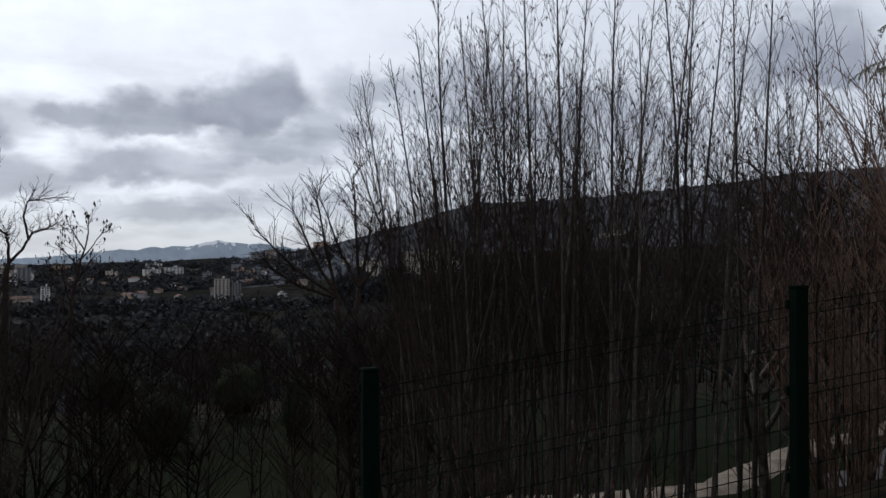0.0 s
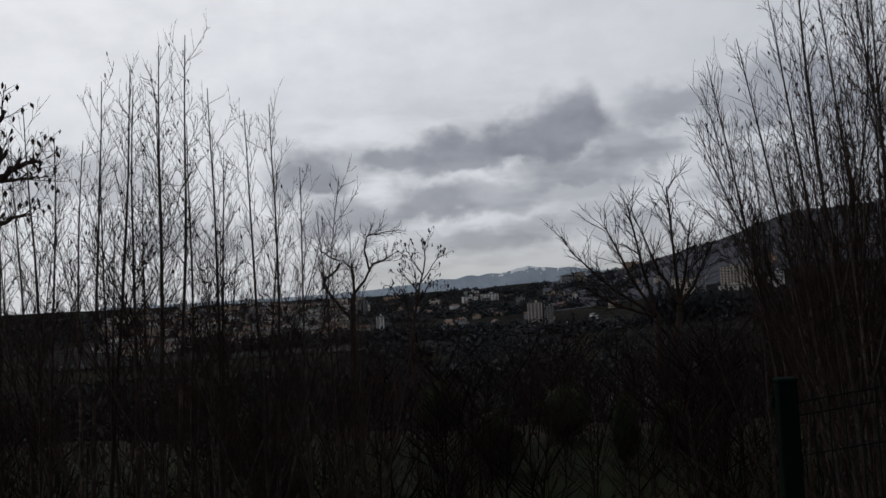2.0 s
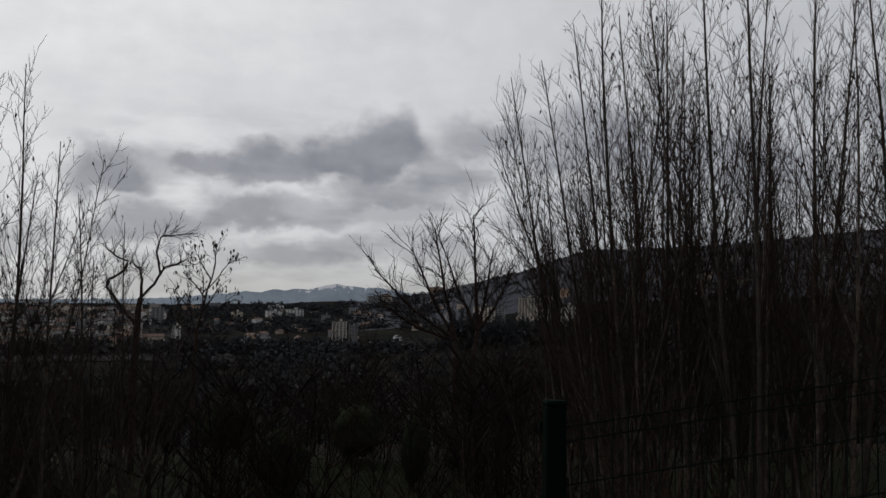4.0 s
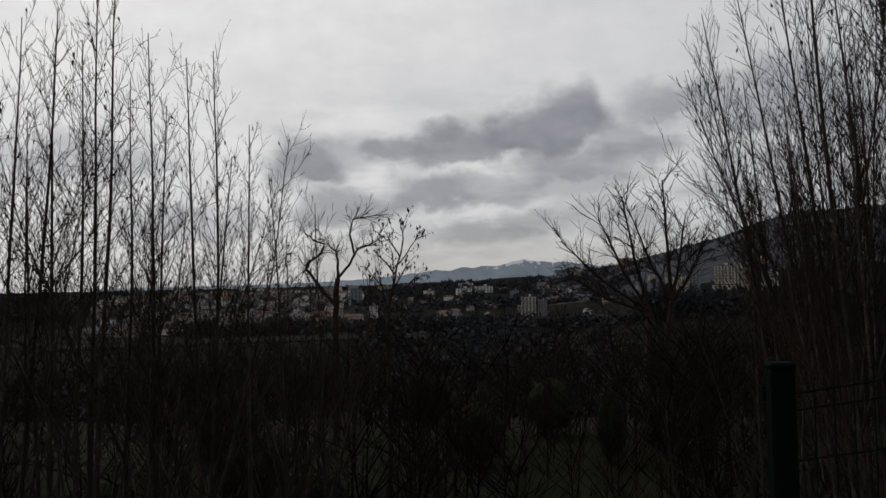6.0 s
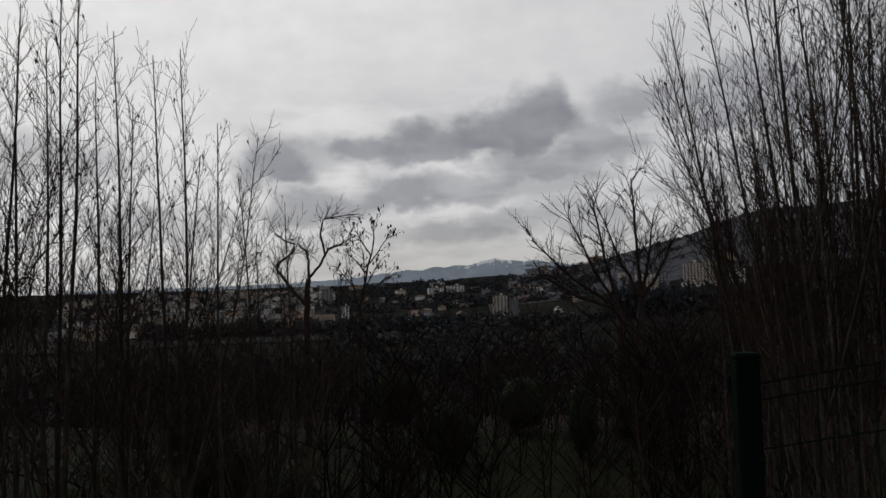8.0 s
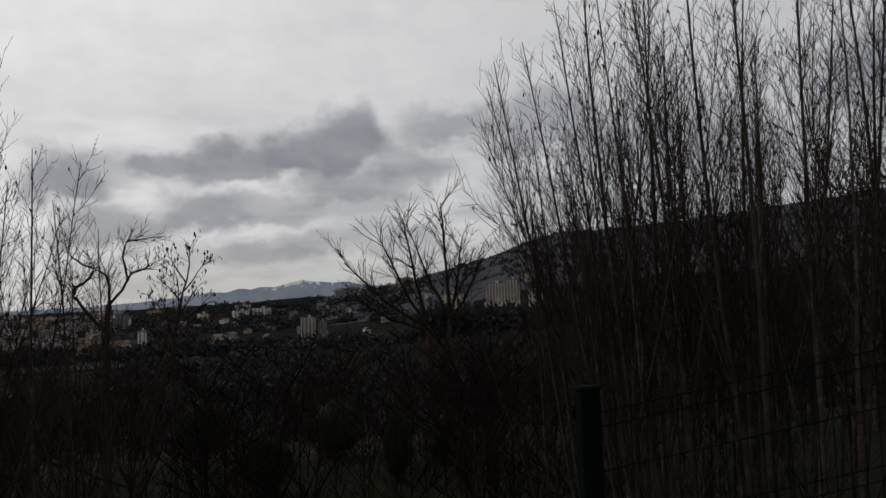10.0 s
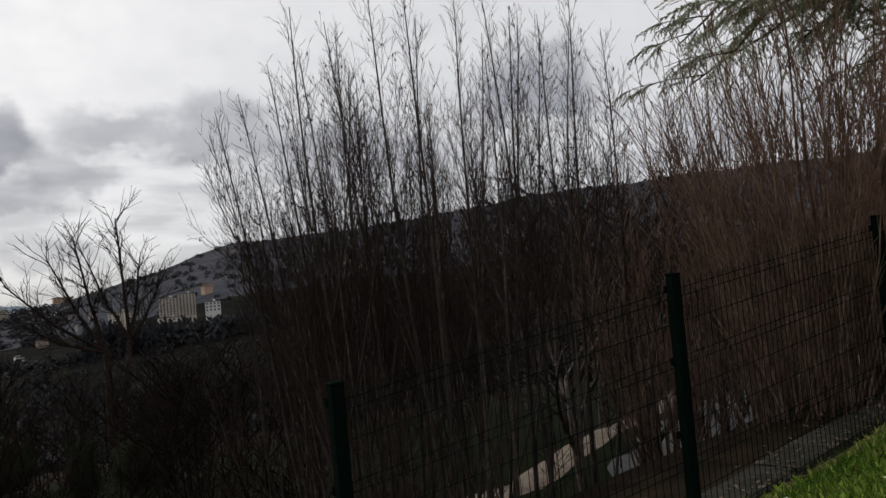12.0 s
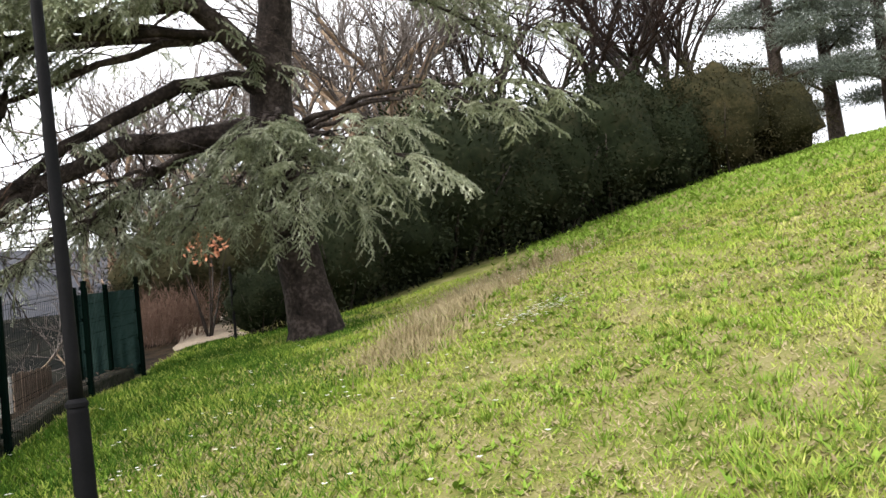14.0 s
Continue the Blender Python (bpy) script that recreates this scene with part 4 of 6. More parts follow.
def build_cedar():
    rng = random.Random(77)
    bx, by = 12.92, 4.86
    bz = land(bx, by)
    cedar = thing("cedar_tree", (0, 0, 0), "large old cedar with spreading limbs and silvery needles on the lawn", "tree")
    line = [(bx, by, bz - 0.3), (bx, by, bz + 0.15), (bx - 0.03, by + 0.1, bz + 0.8), (bx - 0.08, by + 0.25, bz + 2.0), (12.72, 5.2, 4.3), (12.68, 5.15, 5.4), (12.7, 4.95, 6.6), (12.75, 4.9, 9.0), (12.75, 4.9, 14.0)]
    t = Tubes()
    t.tube(line, [0.58, 0.45, 0.38, 0.35, 0.38, 0.34, 0.27, 0.21, 0.05], 18)
    for v in t.v:
        a = math.atan2(v.y - by, v.x - bx)
        f = 1 + 0.09 * noise.noise((a * 2.5, v.z * 0.6, 0)) + 0.05 * noise.noise((a * 7, v.z * 1.5, 4))
        c = Vector((bx, by + 0.08 * (v.z - bz), v.z))
        w = v - c
        v.x, v.y = c.x + w.x * f, c.y + w.y * f
    t.make("trunk", M_CEDARBARK, cedar, "thick dark furrowed trunk", True)

    def limb(pts, r0, r1, name="limb"):
        tt = Tubes()
        fine = []
        pts = [Vector(p) for p in pts]
        for i in range(len(pts) - 1):
            for k in range(3):
                a, b = pts[i], pts[i + 1]
                fine.append(a.lerp(b, k / 3) + Vector((rng.uniform(-1, 1), rng.uniform(-1, 1), rng.uniform(-1, 1))) * 0.025)
        fine.append(pts[-1])
        tt.tube(fine, [r0 + (r1 - r0) * i / (len(fine) - 1) for i in range(len(fine))], 8)
        return tt.make(name, M_CEDARBARK, cedar, "", True)

    limb(LIMB_LOW, 0.21, 0.06)
    limb(LIMB_ARCH, 0.16, 0.05)
    limb(LIMB_UP, 0.24, 0.1)
    limb(LIMB_UNDER, 0.13, 0.04)
    limb(LIMB_HANG, 0.06, 0.025)
    limb(LIMB_HANG_B, 0.06, 0.025)
    sprays = [cedar_spray(300 + i) for i in range(6)]
    # bare side branches along the great limbs
    tt = Tubes()
    for src, lo, cnt, size in ((LIMB_LOW, 0.25, 34, 1.0), (LIMB_ARCH, 0.2, 34, 1.0), (LIMB_UNDER, 0.1, 40, 1.0), (LIMB_UP, 0.2, 20, 1.2), (LIMB_HANG, 0.0, 12, 0.7), (LIMB_HANG_B, 0.0, 12, 0.7)):
        pts = [Vector(p) for p in src]
        for _ in range(cnt):
            p, d = along(pts, rng.uniform(lo, 1.0))
            a = rng.uniform(0, 6.28)
            q = wander(rng, p, d * 0.6 + Vector((math.cos(a), math.sin(a), rng.uniform(-1.1, 0.5))), size * rng.uniform(0.4, 1.5), 6, 0.22, -0.04)
            tt.tube(q, [0.017, 0.014, 0.011, 0.009, 0.007, 0.005, 0.003], 4)
            for _ in range(9):
                p2, d2 = along(q, rng.uniform(0.15, 1.0))
                e = d2 + Vector((rng.uniform(-1, 1), rng.uniform(-1, 1), rng.uniform(-1, 0.4)))
                b = wander(rng, p2, e, rng.uniform(0.12, 0.5), 3, 0.25, -0.05)
                tt.tube(b, [0.006, 0.005, 0.004, 0.0025], 3)
    tagged(tt.make("branchlet", M_CEDARBARK, cedar), "bare dark side branches", kind="stuff")

    def bough(root, tip, r0, sag, n_side, dens, start=0.3, name="bough"):
        root, tip = Vector(root), Vector(tip)
        tip = root.lerp(tip, 1 - 0.55 / (tip - root).length) + Vector((0, 0, 0.3))
        ln = (tip - root).length
        pts = []
        for i in range(11):
            k = i / 10
            p = root.lerp(tip, k) + Vector((0, 0, sag * math.sin(k * math.pi) * ln))
            if 0 < i < 10:
                p += Vector((rng.uniform(-1, 1), rng.uniform(-1, 1), rng.uniform(-1, 1))) * 0.05
            pts.append(p)
        tt = Tubes()
        tt.tube(pts, [r0 * (1 - 0.9 * i / 10) + 0.006 for i in range(11)], 6)
        pieces = []
        up = Vector((0, 0, 1))
        for k in range(n_side):
            t0 = start + (0.98 - start) * (k + rng.random()) / n_side
            p, d = along(pts, t0)
            flat = Vector((d.x, d.y, 0)).normalized()
            sd = Vector((-flat.y, flat.x, 0)) * (1 if k % 2 else -1)
            l2 = ln * rng.uniform(0.12, 0.28) * (1.15 - 0.6 * t0)
            q = wander(rng, p, flat * 0.6 + sd * rng.uniform(0.5, 1.0) + up * rng.uniform(-0.15, 0.15), l2, 4, 0.1, -0.07)
            tt.tube(q, [0.016, 0.013, 0.01, 0.008, 0.005], 4)
            for _ in range(rng.choice((0, 1, dens, dens + 1)) if t0 < 0.8 else dens):
                t1 = rng.uniform(0.2, 1.0)
                p2, d2 = along(q, t1)
                dd = d2 + Vector((rng.uniform(-0.6, 0.6), rng.uniform(-0.6, 0.6), rng.uniform(-0.55, 0.12)))
                pieces.append((rng.choice(sprays), axes(p2, dd, up, rng.uniform(0.45, 0.95))))
        for _ in range(4):
            p2, d2 = along(pts, rng.uniform(0.75, 1.0))
            pieces.append((rng.choice(sprays), axes(p2, d2 + Vector((rng.uniform(-0.5, 0.5), rng.uniform(-0.5, 0.5), rng.uniform(-0.5, 0))), up, rng.uniform(0.5, 0.9))))
        ob = tt.make(name, M_CEDARBARK, cedar, "", True)
        held("foliage", baked("foliage", pieces, M_NEEDLE), ob, "drooping grey-green needle sprays")

    for i, tip in enumerate(TIPS_LEFT):
        root, _d = along([Vector(p) for p in LIMB_UP], rng.uniform(0.3, 1.0))
        bough(root, tip, 0.075, 0.05, 14, 4, 0.28)
    for i, tip in enumerate(TIPS_FRONT[:8]):
        bough((12.65, 5.1, rng.uniform(4.3, 5.2)), tip, 0.05, 0.1, 7, 2, 0.4)
    # low foliage along the far side and boughs that hang from above
    for tip in ((11.2, 8.2, 2.5), (10.6, 8.9, 2.2), (11.9, 7.4, 2.2), (10.4, 7.9, 3.1), (11.3, 7.0, 3.0), (9.9, 8.8, 2.7), (12.4, 8.6, 2.6)):
        root, _d = along([Vector(p) for p in LIMB_UNDER], rng.uniform(0.1, 0.6))
        bough(root, tip, 0.04, 0.06, 9, 1, 0.25)
    for tip in ((9.9, 2.9, 5.9), (9.6, 4.4, 5.7), (10.2, 1.6, 6.0), (9.6, 5.6, 5.6), (10.0, 6.6, 5.4), (10.9, 0.5, 6.1)):
        bough((12.75, 4.9, rng.uniform(7.0, 7.8)), tip, 0.06, 0.08, 10, 2, 0.45)
    for i, tip in enumerate(TIPS_RIGHT):
        bough((12.75, 4.9, rng.uniform(4.2, 5.0) if tip[2] < 4 else rng.uniform(7.0, 8.0)), tip, 0.05, 0.09, 7, 2, 0.45 if tip[2] < 4 else 0.68)
    # sprays along the great limbs
    for src, lo, hi, cnt in ((LIMB_ARCH, 0.3, 1.0, 30), (LIMB_UNDER, 0.1, 1.0, 46), (LIMB_UP, 0.1, 1.0, 30), (LIMB_LOW, 0.6, 1.0, 16), (LIMB_HANG, 0.0, 0.6, 6)):
        pts = [Vector(p) for p in src]
        pieces = []
        for _ in range(cnt):
            p, d = along(pts, rng.uniform(lo, hi))
            a = rng.uniform(0, 6.28)
            pieces.append((rng.choice(sprays), axes(p, Vector((math.cos(a), math.sin(a), rng.uniform(-0.9, 0.1))), Vector((0, 0, 1)), rng.uniform(0.4, 0.8))))
        held("foliage", baked("foliage", pieces, M_NEEDLE), cedar, "needle sprays along a limb")
    # higher tiers above the view, added to shade the lawn
    for k in range(13):
        a = k * 2.4 + 1.0
        h = 7.6 + 5.5 * k / 13
        r = 6.4 - 0.2 * k
        bough((12.75, 4.9, h), (12.75 + math.cos(a) * r, 4.9 + math.sin(a) * r, h - 0.4), 0.07, 0.04, 12, 2)
    return cedar


plant_stands()
plant_shrubs()
build_cedar()


# ---------------- trees beyond the fence ----------------
def boughs_tree(name, lines, trunk_r, seed, label, fuzz, fuzz_len, leaves=0, twig_r=0.012):
    """A tree whose main boughs follow given lines; finer wood grows off them."""
    rng = random.Random(seed)
    root = thing(name, (0, 0, 0), label, "tree")
    wood, fine, foliage = Tubes(), Tubes(), Tubes()
    for k, (pts, r0, r1) in enumerate(lines):
        pts = [Vector(p) for p in pts]
        dense = []
        for a, b in zip(pts, pts[1:]):
            for i in range(3):
                dense.append(a.lerp(b, i / 3) + Vector((rng.uniform(-1, 1), rng.uniform(-1, 1), rng.uniform(-1, 1))) * r0 * 0.3)
        dense.append(pts[-1])
        n = len(dense)
        wood.tube(dense, [r0 + (r1 - r0) * i / (n - 1) for i in range(n)], 6)
        if k == 0:
            continue
        for _ in range(fuzz):
            p, d = along(dense, rng.uniform(0.25, 1.0))
            e = d * 0.7 + Vector((rng.uniform(-1, 1), rng.uniform(-1, 1), rng.uniform(-0.3, 0.9)))
            q = wander(rng, p, e, fuzz_len * rng.uniform(0.4, 1.1), 4, 0.25, 0.05)
            fine.tube(q, [twig_r, twig_r * 0.85, twig_r * 0.7, twig_r * 0.55, twig_r * 0.4], 3)
            for _ in range(4):
                p2, d2 = along(q, rng.uniform(0.3, 1.0))
                e2 = d2 + Vector((rng.uniform(-0.9, 0.9), rng.uniform(-0.9, 0.9), rng.uniform(-0.4, 0.7)))
                q2 = wander(rng, p2, e2, fuzz_len * rng.uniform(0.2, 0.5), 2, 0.2)
                fine.tube(q2, [twig_r * 0.55, twig_r * 0.45, twig_r * 0.3], 3)
                if leaves and rng.random() < 0.75:
                    foliage.leaf(q2[-1], Vector((rng.uniform(-0.4, 0.4), rng.uniform(-0.4, 0.4), -1)), Vector((1, rng.uniform(-1, 1), 0)), leaves, leaves * 0.5)
    wood.make("trunk", M_TWIG, root, "", True)
    held("crown", tri_mesh("crown", *tri_arrays(fine), M_TWIG), root)
    if leaves:
        held("foliage", tri_mesh("foliage", *tri_arrays(foliage), M_TWIG), root, "withered dark hanging leaves")
    return root


def down(p, extra=0.4):
    return (p[0], p[1], land(p[0], p[1]) - extra)


def plant_landmarks():
    boughs_tree("crooked_tree", [([down(CROOK[0])] + CROOK, 0.11, 0.085), (CROOK_A, 0.06, 0.025), (CROOK_B, 0.05, 0.02), (CROOK_C, 0.05, 0.02), (CROOK_D, 0.038, 0.012)],
                0.16, 3, "crooked leafless tree with a looping bough above the valley", 20, 0.8, 0.0, 0.011)
    tips = [Vector(p) for p in LEAFY]
    rng = random.Random(8)
    lines = [([down(LEAFY[0])] + LEAFY, 0.045, 0.01)]
    for k in range(11):
        p, d = along(tips, 0.15 + 0.08 * k)
        a = k * 2.4
        lines.append((wander(rng, p, Vector((math.cos(a) * 0.8, math.sin(a) * 0.5, 0.75)), 0.75 - 0.03 * k, 4, 0.12, 0.03), 0.012, 0.006))
    lines[0] = ([down(LEAFY[0])] + LEAFY, 0.045, 0.01)
    boughs_tree("small_leafy_tree", lines, 0.05, 4, "small tree with withered dark leaves hanging on", 6, 0.3, 0.075, 0.005)
    f0, f1 = OAK_FORK
    lines = [([down(f0, 0.5), f0], 0.22, 0.17)]
    for i, tip in enumerate(OAK_TIPS):
        root = Vector(f0 if i in (0, 1, 2, 5) else f1)
        mid = root.lerp(Vector(tip), 0.5) + Vector((0, 0, -0.35))
        lines.append(([root, mid, tip], 0.11, 0.03))
    lines.append(([down(f0, 0.5), f1], 0.17, 0.12))
    boughs_tree("spreading_tree", lines, 0.2, 6, "spreading leafless tree standing in the woods below", 24, 1.9, 0.0, 0.024)


def plant_pollard():
    """A knotty tree with dark withered leaf clusters at the thicket's edge."""
    def at(b, e, r=10.0):
        a = radians(b)
        return Vector((0.6 - math.sin(a) * r, 0.8 + math.cos(a) * r, 1.65 + r * math.tan(radians(e))))
    lines = [([down(at(51.5, 0)), at(51.2, 3.0), at(50.4, 6.6), at(50.2, 8.2)], 0.11, 0.07),
             ([at(50.3, 7.6), at(49.4, 8.5), at(48.2, 9.3), at(47.2, 9.3)], 0.05, 0.015), ([at(50.2, 8.2), at(49.6, 9.6), at(50.0, 11.0), at(49.3, 12.4)], 0.06, 0.02),
             ([at(50.2, 8.0), at(48.8, 8.2), at(47.6, 8.4)], 0.03, 0.01), ([at(50.8, 5.0), at(49.4, 5.6), at(48.2, 6.1)], 0.04, 0.012),
             ([at(50.2, 8.2), at(51.2, 10.0), at(52.0, 12.0)], 0.06, 0.02), ([at(50.8, 5.6), at(52.2, 7.2), at(53.4, 8.4)], 0.05, 0.02)]
    boughs_tree("pollard_tree", lines, 0.12, 17, "knotty pollard tree with dark withered leaf clusters", 9, 0.42, 0.085, 0.007)


def background_trees():
    rng = random.Random(31)
    kinds = [bare_tree(60 + i, 10, 0.16, 4, 0.5, 0.3, M_PALETRUNK if i < 2 else M_BARK, M_GREYTWIG if i < 2 else M_TWIG) for i in range(4)]
    spots = [(-72.5, 23, 11, 0), (-73.6, 23.6, 12, 0), (-74.4, 23.2, 12, 1), (-75.3, 23.8, 12, 0), (-76.2, 23.4, 11, 1), (-78.5, 27, 11, 2), (-80.5, 28, 12, 2), (-83.0, 27, 12, 3), (-86, 30, 12, 3), (-89.5, 31, 13, 2),
             (-93, 32, 13, 3), (-91, 30, 12, 3), (-94.5, 31, 12, 2), (-96, 33, 12, 2), (-69, 24, 10, 0), (-66, 27, 9, 1), (-63, 26, 9, 0), (-60, 30, 9, 1), (-57, 29, 8, 0), (-54, 33, 8, 1), (-50, 30, 7.5, 0), (-46, 36, 8, 1), (-62, 34, 0, 0), (-65, 36, 0, 1), (-58.5, 35, 0, 0), (-67.5, 33, 0, 1), (-55.5, 36, 0, 1), (-70.5, 35, 0, 1), (-60.3, 38, 0, 1)]
    for b, d, h, k in spots:
        a = radians(b)
        x, y = 0.3 - math.sin(a) * d, math.cos(a) * d
        h = h or 1.6 + d * rng.uniform(0.38, 0.48) - land(x, y)
        m = Matrix.Translation((x, y, land(x, y) - 0.3)) @ Matrix.Rotation(rng.uniform(0, 6), 4, "Z") @ Matrix.Diagonal((h / 10, h / 10, h / 10, 1))
        tagged(copy_thing(kinds[k], m), "tall leafless tree with pale brown trunk and grey twigs" if k < 2 else "leafless grey tree standing beyond the cedar", "tree", "bare trees behind the lawn")
    # taller bare trees at the thicket's end
    for x, y, h in ((6.6, 11.5, 6.4), (7.4, 12.8, 7.0), (8.3, 12.2, 6.2), (5.6, 12.0, 6.2)):
        m = Matrix.Translation((x, y, land(x, y) - 0.2)) @ Matrix.Rotation(rng.uniform(0, 6), 4, "Z") @ Matrix.Diagonal((h / 10, h / 10, h / 10, 1))
        tagged(copy_thing(kinds[2 + int(x) % 2], m), "leafless branching tree at the end of the thicket", "tree", "bare trees behind the lawn")
    for b, d, e, k in ((-22.6, 27, 12.2, 2), (-25.0, 25, 12.8, 3), (-27.4, 28, 13.0, 2), (-30.2, 26, 12.0, 3), (-20.4, 33, 9.5, 3), (-33.5, 30, 10.5, 2)):
        a = radians(b)
        x, y = 0.99 - math.sin(a) * d, 0.42 + math.cos(a) * d
        h = 1.7 + d * math.tan(radians(e)) - land(x, y)
        m = Matrix.Translation((x, y, land(x, y) - 0.3)) @ Matrix.Rotation(rng.uniform(0, 6), 4, "Z") @ Matrix.Diagonal((h / 10, h / 10, h / 10, 1))
        tagged(copy_thing(kinds[k], m), "broad leafless tree with tangled twigs below the lawn", "tree", "broad trees below the lawn")
    for k in kinds:
        drop_template(k)


def bush(seed, rad, count, leaf, mat, name):
    """Evergreen bush: stems and a lumpy crown of leaves."""
    rng = random.Random(seed)
    root = new(name)
    t = Tubes()
    for _ in range(7):
        a = rng.uniform(0, 6.28)
        t.tube(wander(rng, (math.cos(a) * 0.2, math.sin(a) * 0.2, -0.2), (math.cos(a) * 0.4, math.sin(a) * 0.4, 1), rad[2] * 1.4, 5, 0.12), [0.05, 0.045, 0.04, 0.03, 0.02, 0.01], 5)
    t.make("trunk", M_BARK, root, "", True)
    bm = bmesh.new()
    bmesh.ops.create_icosphere(bm, subdivisions=3, radius=1.0)
    for w in bm.verts:
        k = 0.72 * (1 + 0.32 * noise.noise(w.co * 2.2) + 0.2 * noise.noise(w.co * 5))
        w.co = Vector((w.co.x * rad[0] * k, w.co.y * rad[1] * k, rad[2] + w.co.z * rad[2] * k))
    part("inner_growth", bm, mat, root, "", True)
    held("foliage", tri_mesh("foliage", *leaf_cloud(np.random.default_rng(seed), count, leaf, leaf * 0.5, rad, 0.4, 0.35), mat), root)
    return root


def plant_hedge():
    rng = random.Random(12)
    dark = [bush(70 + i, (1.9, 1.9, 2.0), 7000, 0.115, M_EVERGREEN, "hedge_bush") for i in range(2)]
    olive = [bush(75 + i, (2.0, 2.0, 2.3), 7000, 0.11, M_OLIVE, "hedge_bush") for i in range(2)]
    n = 17
    for i in range(n):
        k = i / (n - 1)
        a, d = radians(-70.0 - 31 * k), 17.5 + 11 * k + (i % 2) * 1.3
        x, y = 0.35 - math.sin(a) * d, -0.13 + math.cos(a) * d
        sc = 0.78 + 0.45 * math.sin(min(1, k * 1.15) * math.pi) ** 0.7 + rng.uniform(-0.14, 0.14)
        m = Matrix.Translation((x, y, land(x, y) - 0.45)) @ Matrix.Rotation(rng.uniform(0, 6), 4, "Z") @ Matrix.Diagonal((sc, sc, sc * 1.05, 1))
        src = olive if k > 0.75 else dark
        tagged(copy_thing(src[i % 2], m), "olive green evergreen bush in the hedge above the lawn" if k > 0.75 else "dense dark evergreen bush in the hedge above the lawn", "bush", "hedge bushes")
    # ivy-dark bush and autumn leaves behind the cedar
    for b, d, sc, tmp, lab in ((-64.6, 16.8, 0.42, dark[0], "dark evergreen bush beside the gravel path"), (-66.2, 17.4, 0.45, dark[1], "dark evergreen bush beside the gravel path"),
                               (-58.5, 24, 0.8, olive[0], "olive evergreen bush behind the cedar"), (-61.5, 23, 0.85, olive[1], "olive evergreen bush behind the cedar"), (-65.5, 22, 0.9, olive[0], "olive evergreen bush behind the cedar")):
        a = radians(b)
        x, y = 0.35 - math.sin(a) * d, -0.13 + math.cos(a) * d
        m = Matrix.Translation((x, y, land(x, y) - 0.15)) @ Matrix.Rotation(rng.uniform(0, 6), 4, "Z") @ Matrix.Diagonal((sc, sc, sc, 1))
        tagged(copy_thing(tmp, m), lab, "bush", "bushes by the path")
    # dark evergreens down in the valley wood
    for b, d, w, h in ((7.6, 24, 0.26, 0.62), (16.3, 24, 0.5, 0.55), (30.5, 20, 0.45, 0.45), (12, 30, 0.6, 0.6), (33, 26, 0.6, 0.55), (4.5, 27, 0.5, 0.5), (26, 17, 0.4, 0.4), (20.5, 34, 0.6, 0.7), (38, 16, 0.5, 0.5)):
        a = radians(b)
        x, y = -math.sin(a) * d, math.cos(a) * d
        m = Matrix.Translation((x, y, land(x, y) - 0.2)) @ Matrix.Rotation(rng.uniform(0, 6), 4, "Z") @ Matrix.Diagonal((w, w, h, 1))
        tagged(copy_thing(dark[int(d) % 2], m), "dark evergreen bush among bare woods below the fence", "bush", "valley evergreens")
    for k in dark + olive:
        drop_template(k)
    rnd = np.random.default_rng(4)
    ob = thing("autumn_bush", (17.0, 9.0, land(17, 9)), "bush with bright orange autumn leaves behind the cedar", "bush")
    t = Tubes()
    for i in range(5):
        t.tube(wander(rng, (0, 0, -0.1), (math.cos(i * 1.3) * 0.3, math.sin(i * 1.3) * 0.3, 1), 2.2, 5, 0.1), [0.03, 0.026, 0.02, 0.016, 0.012, 0.006], 4)
    t.make("trunk", M_BARK, ob)
    v, f = leaf_cloud(rnd, 150, 0.12, 0.07, (0.55, 0.55, 0.42), 0.5, 0.2)
    v[:, 2] += 1.65
    held("foliage", tri_mesh("foliage", v, f, M_ORANGE), ob, "orange leaves")
    t = shrub_mesh(90, 130, 1.15, 0.7, 0.6, M_SHRUB, "twig_hedge", 0.006)
    for b, d, k in ((-58.0, 19.5, 1.0), (-59.3, 20.2, 1.05), (-56.8, 19.0, 0.9)):
        a = radians(b)
        x, y = 0.35 - math.sin(a) * d, -0.13 + math.cos(a) * d
        tagged(copy_thing(t, Matrix.Translation((x, y, land(x, y) - 0.05)) @ Matrix.Rotation(b, 4, "Z") @ Matrix.Diagonal((k, k, k, 1))), "clipped brown leafless bush beside the gravel path", "bush", "clipped brown bushes")
    drop_template(t)


